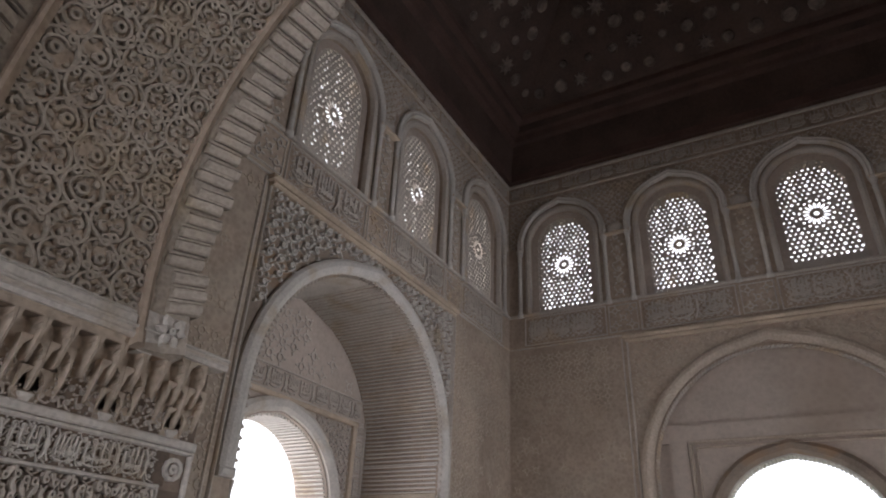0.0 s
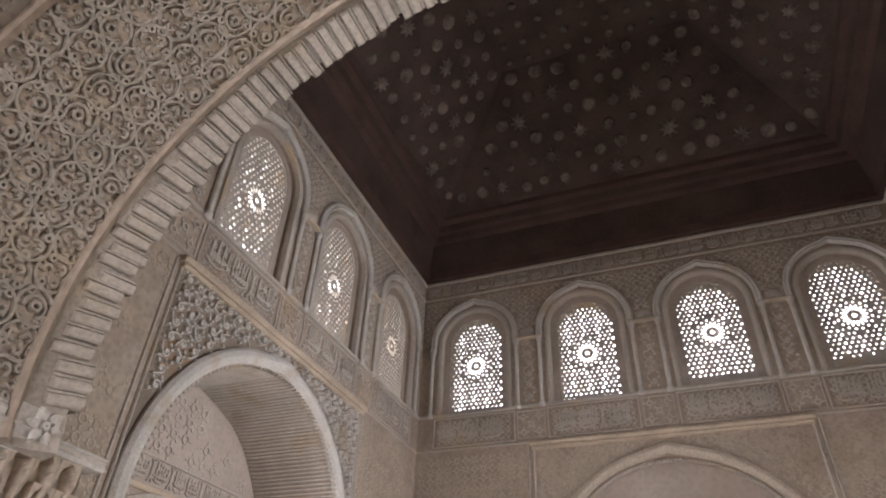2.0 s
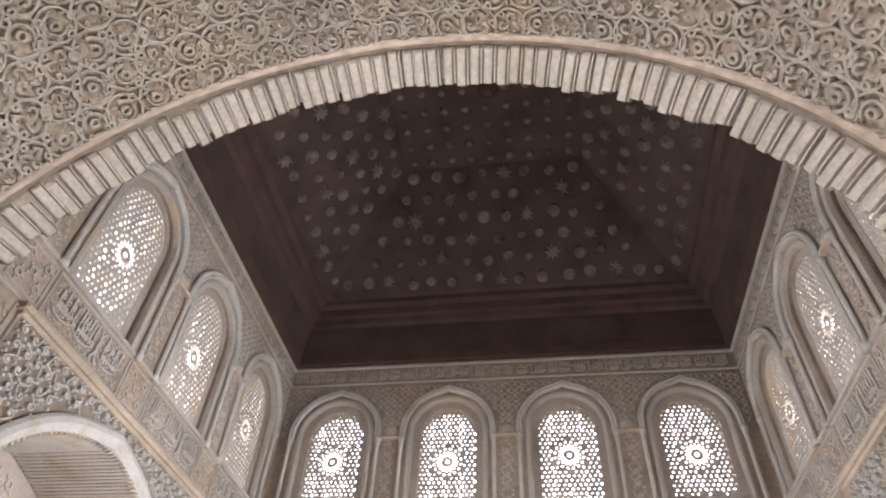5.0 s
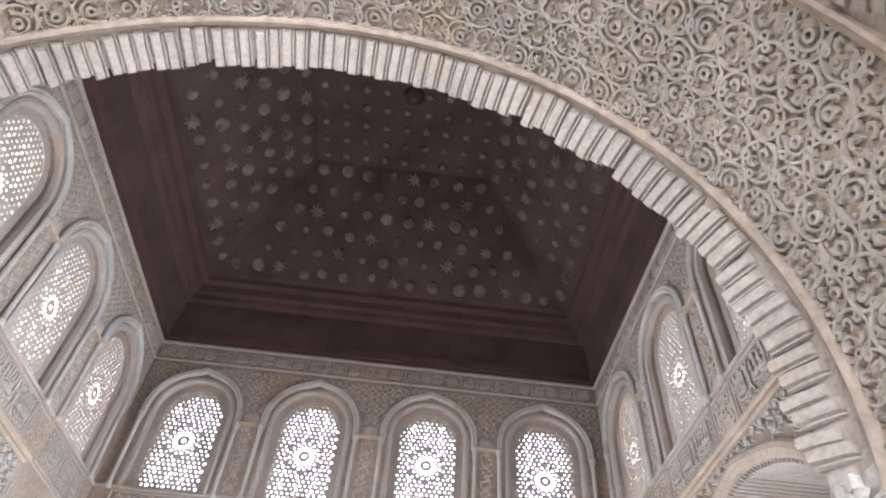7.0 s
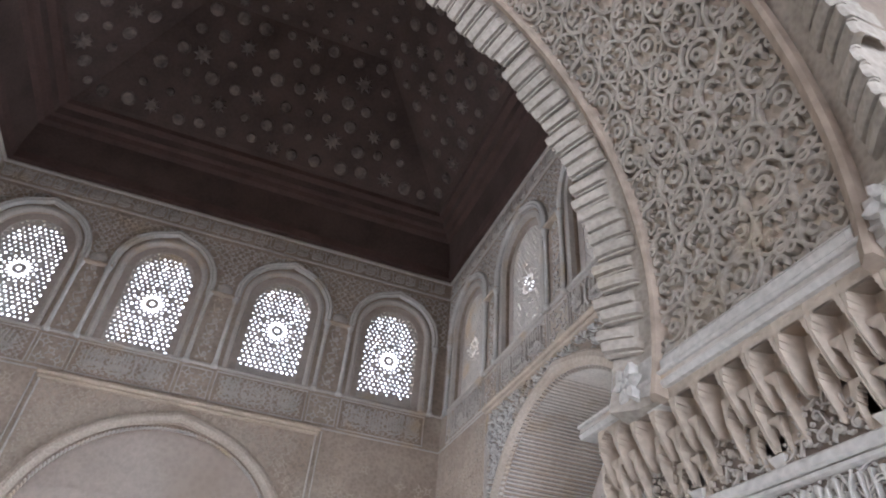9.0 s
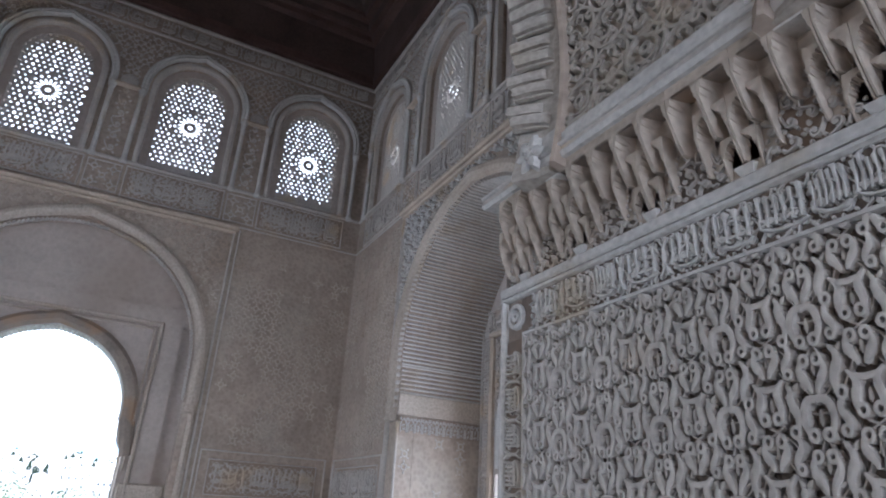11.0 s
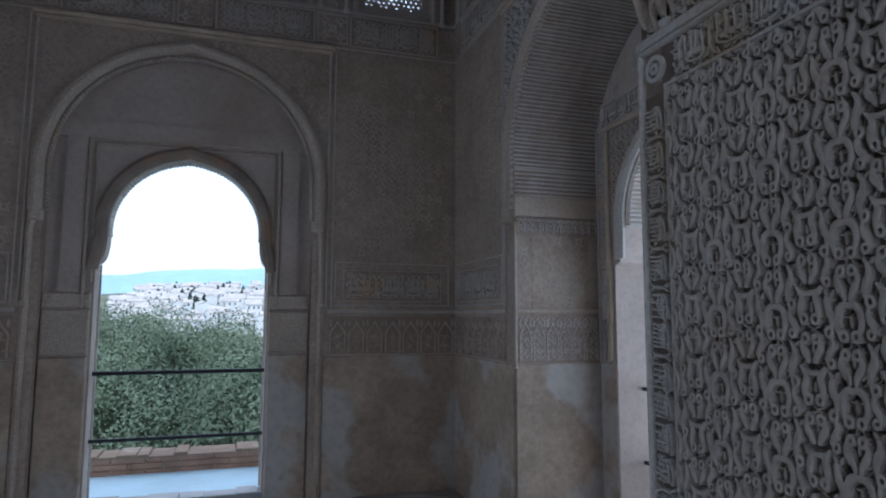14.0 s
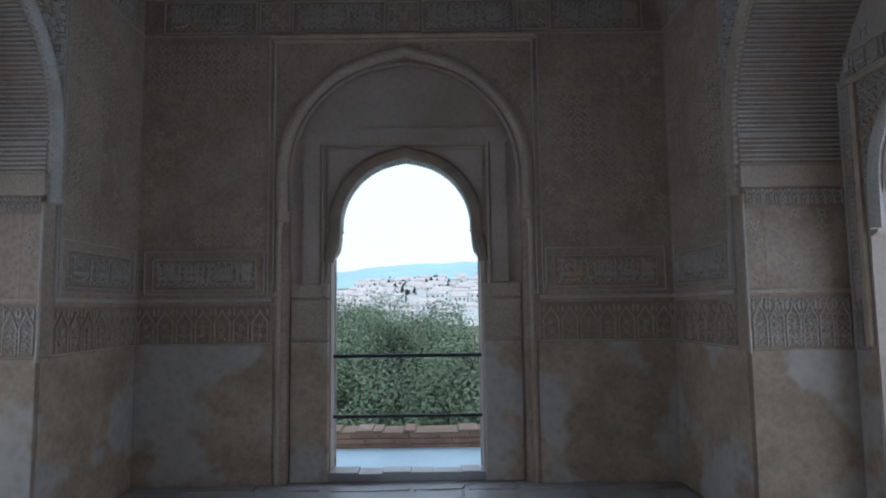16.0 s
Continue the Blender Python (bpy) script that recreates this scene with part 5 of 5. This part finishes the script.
while y < YE + 0.1:
    x = -HALF + rnd.uniform(-0.3, 0)
    hy = rnd.uniform(0.28, 0.42)
    while x < HALF:
        wx = rnd.uniform(0.35, 0.7)
        x0, x1, y0, y1 = max(-HALF + 0.02, x), min(HALF - 0.02, x + wx), y, min(y + hy, YE - 0.02)
        if x1 - x0 > 0.05 and y1 - y0 > 0.05:
            t = Shape()
            jit = lambda: rnd.uniform(0.004, 0.045)
            quad = [(x0 + jit(), y0 + jit()), ((x0 + x1) / 2 + rnd.uniform(-.05, .05), y0 + jit()), (x1 - jit(), y0 + jit()), (x1 - jit(), y1 - jit()), ((x0 + x1) / 2 + rnd.uniform(-.05, .05), y1 - jit()), (x0 + jit(), y1 - jit())]
            t.slab([quad], FLOOR + 0.001, FLOOR + 0.008 + rnd.uniform(0, 0.012))
            t.put("floor_slab", MARBLE, lambda u, v, h: (u, v, h), floor)
        x += wx
    y += hy

sill = bpy.data.objects["door_sill"]
x = -0.64
while x < 0.62:
    wx = rnd.uniform(0.14, 0.3)
    t = Shape()
    t.box(x + 0.003, min(x + wx, 0.64) - 0.003, YE + 0.12 + rnd.uniform(-0.05, 0.0), YE + 0.27 + rnd.uniform(0.0, 0.03), -0.0345, -0.028 + rnd.uniform(0, 0.012), 0.004)
    t.put("sill_stone", MARBLE, lambda u, v, h: (u, v, h), sill)
    x += wx


# Outside: terrace, curb, trees, hillside town, far mountains
LEAF = material("olive_foliage", (0.065, 0.095, 0.055), rough=0.7, spread=0.5, grain=6, patch=0.6, bump=0, second=(0.17, 0.21, 0.13))
BARK = material("bark", (0.10, 0.08, 0.06), spread=0.3, grain=20, patch=3)
HILL = material("dry_hillside", (0.16, 0.17, 0.10), spread=0.4, grain=0.3, patch=0.03, bump=0)
HOUSE = material("whitewash", (0.80, 0.79, 0.77), spread=0.08, grain=1, patch=0.2, bump=0)
ROOF = material("clay_roof", (0.60, 0.54, 0.49), spread=0.25, grain=2, patch=0.2, bump=0)
PANE = material("dark_window", (0.05, 0.06, 0.07), rough=0.3, spread=0.2, bump=0)
CYPRESS = material("cypress_green", (0.030, 0.045, 0.030), spread=0.4, grain=2, patch=0.3, bump=0)
COPING = material("worn_coping", (0.29, 0.205, 0.145), spread=0.25, grain=50, patch=5, stain=(0.40, 0.33, 0.26), stain_at=0.55, bump=0.5)
MOUNT = material("hazy_blue_mountain", (0.42, 0.58, 0.66), spread=0.10, grain=0.02, patch=0.003, bump=0)

tagged(Shape().slab([rect(-4.5, 4.5, YE + 0.272, 7.12)], -0.3, -0.05).put("terrace", TERRACE, lambda u, v, h: (u, v, h)), "pale blue-grey terrace paving outside the doorway", "terrace", kind="structure")
curb = new("brick_curb")
curb.location = (0, 7.12, -0.06)
tagged(curb, "low weathered brick curb at the terrace edge", "curb", kind="structure")
rnd = random.Random(12)
core = Shape()
core.box(-4.5, 4.5, 0.012, 0.30, -0.2, 0.148)
core.put("mortar", STUCCO_WORN, lambda u, v, h: (u, v, h), curb)
me = bpy.data.meshes.new("brick")
bs = Shape()
bs.box(-0.137, 0.137, -0.024, 0.024, -0.05, 0.014, 0.005)
me.from_pydata([(u, -h, v) for u, v, h in bs.v], [], bs.f)
me.materials.append(BRICK_CURB)
for row in range(3):
    x = -1.6 + 0.14 * (row % 2)
    while x < 1.7:
        ob = new("brick", me)
        ob.parent = curb
        ob.matrix_basis = pose(x, 0.012 + rnd.uniform(-0.006, 0.004), 0.025 + row * 0.053, 0, 0, rnd.uniform(-1.2, 1.2))
        x += 0.285
cap = Shape()
x = -1.7
while x < 1.7:
    w = rnd.uniform(0.10, 0.42)
    cap.box(x, x + w - 0.006, -0.02 + rnd.uniform(-.01, .01), 0.33, 0.150, 0.162 + rnd.uniform(0, 0.022), 0.006)
    x += w
cap.put("coping", COPING, lambda u, v, h: (u, v, h), curb, "ragged pale coping")


def land(x, y):
    d = max(0.0, y - 8)
    z = -9.0 - 14.0 * min(1.0, d / 90.0)
    if y > 180:
        k = min(1.0, (y - 180) / 560.0)
        z += k * (56 + 0.06 * x) + 7 * noise.noise((x * 0.006, y * 0.006, 0.5)) * k
    if y > 760:
        z -= 40 * min(1.0, (y - 760) / 900.0)
    return z


gx, gy = [], []
ys = [8, 10, 14, 20, 30, 45, 70, 110, 180] + [200 + 20 * i for i in range(30)] + [850, 1000, 1400, 2000, 3000, 4600]
xs = [-3000, -1500, -700] + [-400 + 25 * i for i in range(33)] + [700, 1500, 3000]
verts = [(x, y, land(x, y)) for y in ys for x in xs]
n = len(xs)
faces = [(j * n + i, j * n + i + 1, (j + 1) * n + i + 1, (j + 1) * n + i) for j in range(len(ys) - 1) for i in range(n - 1)]
tagged(link_mesh("ground", verts, faces, HILL, smooth=True), "green and dry hillside falling away below the tower", "ground", kind="structure")
mv, mf = [], []
for i in range(81):
    x = -2600 + 65 * i
    h = 235 + 70 * noise.noise((x * 0.0011, 1.7, 0)) + 25 * noise.noise((x * 0.005, 4.2, 0)) + 0.035 * x
    mv += [(x, 3300, -60), (x, 3500, h * 0.75), (x, 3800, h)]
mf = [(3 * i + k, 3 * i + 3 + k, 3 * i + 4 + k, 3 * i + 1 + k) for i in range(80) for k in range(2)]
tagged(link_mesh("backdrop", mv, mf, MOUNT, smooth=True), "hazy blue mountain ridge beyond the town", "mountain", kind="structure")
# the tower's foot under the terrace
tagged(Shape().slab([rect(-4.5, 4.5, -0.5, 7.42)], -12.0, -0.305).put("tower_base", STUCCO_WORN, lambda u, v, h: (u, v, h)), "plain tower wall below the lookout room", "wall", kind="structure")


def leafy_tree(at, height, spread, seed, leaves):
    rnd = random.Random(seed)
    root = group_root("tree", at, "bushy evergreen tree with grey-green leaves on the slope below", "tree", group="trees on the slope")
    tv, tf = [], []

    def limb(a, b, r0, r1, n=7):
        a, b = Vector(a), Vector(b)
        d = (b - a).normalized()
        s = d.orthogonal().normalized()
        t = d.cross(s)
        k = len(tv)
        for p, r in ((a, r0), (a.lerp(b, 0.5) + s * r0 * 0.4, (r0 + r1) / 2), (b, r1)):
            tv.extend([tuple(p + (s * math.cos(2 * math.pi * i / n) + t * math.sin(2 * math.pi * i / n)) * r) for i in range(n)])
        for q in range(2):
            tf.extend([(k + q * n + i, k + q * n + (i + 1) % n, k + (q + 1) * n + (i + 1) % n, k + (q + 1) * n + i) for i in range(n)])
    crown_z = height - spread * 0.75
    limb((0, 0, 0), (0.1, 0.1, crown_z), 0.26, 0.15)
    clumps = []
    for i in range(34):
        a, e = rnd.uniform(0, 6.28), rnd.uniform(-0.5, 1.35)
        rr = spread * rnd.uniform(0.45, 0.95)
        c = Vector((rr * math.cos(a) * math.cos(e), rr * math.sin(a) * math.cos(e), crown_z + rr * math.sin(e) * 0.75))
        clumps.append((c, spread * rnd.uniform(0.20, 0.36)))
        if i < 12:
            limb((0.1, 0.1, crown_z - 0.6), tuple(c), 0.09, 0.025, 5)
    link_mesh("trunk", tv, tf, BARK, root)
    lv, lf = [], []
    for i in range(leaves):
        c, r = clumps[i % len(clumps)]
        d = Vector((rnd.gauss(0, 1), rnd.gauss(0, 1), rnd.gauss(0, 1))).normalized()
        p = c + d * r * rnd.uniform(0.6, 1.08)
        up = (d + Vector((rnd.gauss(0, .5), rnd.gauss(0, .5), rnd.gauss(0, .5) + 0.3))).normalized()
        s = up.orthogonal().normalized()
        s.rotate(Matrix.Rotation(rnd.uniform(0, 6.28), 3, up))
        t = up.cross(s)
        L, W = rnd.uniform(0.035, 0.075), rnd.uniform(0.016, 0.030)
        k = len(lv)
        lv.extend([tuple(p - s * L), tuple(p + t * W), tuple(p + s * L), tuple(p - t * W)])
        lf.append((k, k + 1, k + 2, k + 3))
    me = bpy.data.meshes.new("crown")
    me.from_pydata(lv, [], lf)
    me.materials.append(LEAF)
    ob = new("crown", me)
    ob.parent = root
    return root


for k, (x, y, top, sp) in enumerate(((-2.0, 17.0, 0.55, 3.0), (1.4, 16.0, 0.45, 2.9), (4.2, 19.0, -0.5, 3.1), (-0.6, 21.5, 1.35, 3.4), (-5.0, 22.0, 0.7, 3.4), (3.0, 24.0, -0.3, 3.3), (-1.6, 13.0, -1.6, 2.4), (1.0, 12.5, -1.9, 2.3), (7.5, 25.0, -0.5, 3.3), (-3.6, 27.0, 1.3, 3.0))):
    z = land(x, y)
    leafy_tree((x, y, z), top - 0.1 - z, sp, 40 + k, 36000)


def house_mesh(kind, w, d, h):
    """A small far house: walls with a few windows, low gabled roof."""
    v = [(-w / 2, -d / 2, -6), (w / 2, -d / 2, -6), (w / 2, d / 2, -6), (-w / 2, d / 2, -6), (-w / 2, -d / 2, h), (w / 2, -d / 2, h), (w / 2, d / 2, h), (-w / 2, d / 2, h), (-w / 2, 0, h + d * 0.18), (w / 2, 0, h + d * 0.18)]
    walls = bpy.data.meshes.new("wall")
    walls.from_pydata(v, [], [(0, 1, 5, 4), (1, 2, 6, 9, 5), (2, 3, 7, 6), (3, 0, 4, 8, 7)])
    walls.materials.append(HOUSE)
    e = 0.4
    roof = bpy.data.meshes.new("roof")
    r = [(-w / 2 - e, -d / 2 - e, h), (w / 2 + e, -d / 2 - e, h), (w / 2 + e, 0, h + d * 0.18 + 0.35), (-w / 2 - e, 0, h + d * 0.18 + 0.35), (w / 2 + e, d / 2 + e, h), (-w / 2 - e, d / 2 + e, h)]
    roof.from_pydata(r + [(a, b, c - 0.3) for a, b, c in r], [], [(0, 1, 2, 3), (3, 2, 4, 5), (0, 6, 7, 1), (4, 10, 11, 5), (0, 3, 9, 6), (1, 7, 8, 2)])
    roof.materials.append(ROOF)
    win = bpy.data.meshes.new("window")
    win.from_pydata([(-0.5, 0, 0), (0.5, 0, 0), (0.5, 0, 1.4), (-0.5, 0, 1.4), (-0.5, 0.2, 0), (0.5, 0.2, 0), (0.5, 0.2, 1.4), (-0.5, 0.2, 1.4)], [], [(0, 1, 2, 3), (0, 4, 5, 1), (1, 5, 6, 2), (2, 6, 7, 3), (3, 7, 4, 0)])
    win.materials.append(PANE)
    return walls, roof, win, w, d, h


KINDS = [house_mesh(k, *s) for k, s in enumerate(((11, 8, 5.5), (9, 8, 7), (14, 9, 6), (8, 7, 4.5)))]
protos = []
for walls, roof, win, w, d, h in KINDS:
    root = new("house")
    for nm, m in (("wall", walls), ("roof", roof)):
        ob = new(nm, m)
        ob.parent = root
    for i in range(3):
        ob = new("window", win)
        ob.parent, ob.location = root, (-w * 0.3 + i * w * 0.3, -d / 2 - 0.02, h - 2.4)
    tagged(root, "small whitewashed house with a clay roof on the hillside", "house", group="hillside town")
    protos.append(root)
rnd = random.Random(77)
used = []
count = 0
spots = []
for j in range(22):
    y = 330 + 20 * j
    for i in range(14):
        x = -60 - 0.03 * y + i * (0.019 * y + 4.5) * 1.12 + rnd.uniform(-3, 3)
        if x < -0.16 * y or x > 0.26 * y or rnd.random() < 0.10:
            continue
        spots.append((x, y + rnd.uniform(-6, 6)))
for k, (x, y) in enumerate(spots):
    m = pose(x, y, land(x, y) + 1.5, 0, 0, rnd.choice((0, 0, 8, -12, 90, 20)))
    if k < len(protos):
        protos[k].matrix_basis = m
    else:
        copy_thing(protos[rnd.randrange(len(protos))], m)


def cypress(at, h, r, seed, label):
    rnd = random.Random(seed)
    root = group_root("cypress_tree" if r < 2 else "dark_tree", at, label, "tree", group="trees in the town")
    v, f = [], []
    for i in range(150):
        t = rnd.random()
        rad = r * (math.sin(math.pi * min(1.0, t * 0.92 + 0.06)) ** 0.7) * rnd.uniform(0.75, 1.1)
        a = rnd.uniform(0, 6.28)
        p = Vector((rad * math.cos(a), rad * math.sin(a), h * (0.08 + 0.92 * t)))
        k = len(v)
        s = 0.32 * r + 0.25
        for q in ((s, 0, -s * 0.5), (-s * 0.6, s * 0.8, 0), (-s * 0.6, -s * 0.8, 0), (0, 0, s * 1.5)):
            v.append(tuple(p + Vector(q) * rnd.uniform(0.7, 1.2)))
        f += [(k, k + 1, k + 2), (k, k + 1, k + 3), (k + 1, k + 2, k + 3), (k + 2, k, k + 3)]
    link_mesh("crown", v, f, CYPRESS, root)
    tr = Shape()
    tr.slab([[(0.25 * math.cos(q), 0.25 * math.sin(q)) for q in (0, 1.05, 2.1, 3.14, 4.19, 5.24)]], -1.0, h * 0.3)
    tr.put("trunk", BARK, lambda a, b, c: (a, b, c), root)


for k in range(60):
    y = rnd.uniform(430, 780)
    x = rnd.uniform(-0.14, 0.22) * y
    if k % 3:
        cypress((x, y, land(x, y)), rnd.uniform(7, 13), rnd.uniform(1.2, 1.9), 200 + k, "slim dark cypress among the hillside houses")
    else:
        cypress((x, y, land(x, y)), rnd.uniform(5, 8), rnd.uniform(2.2, 3.4), 200 + k, "rounded dark green tree among the hillside houses")
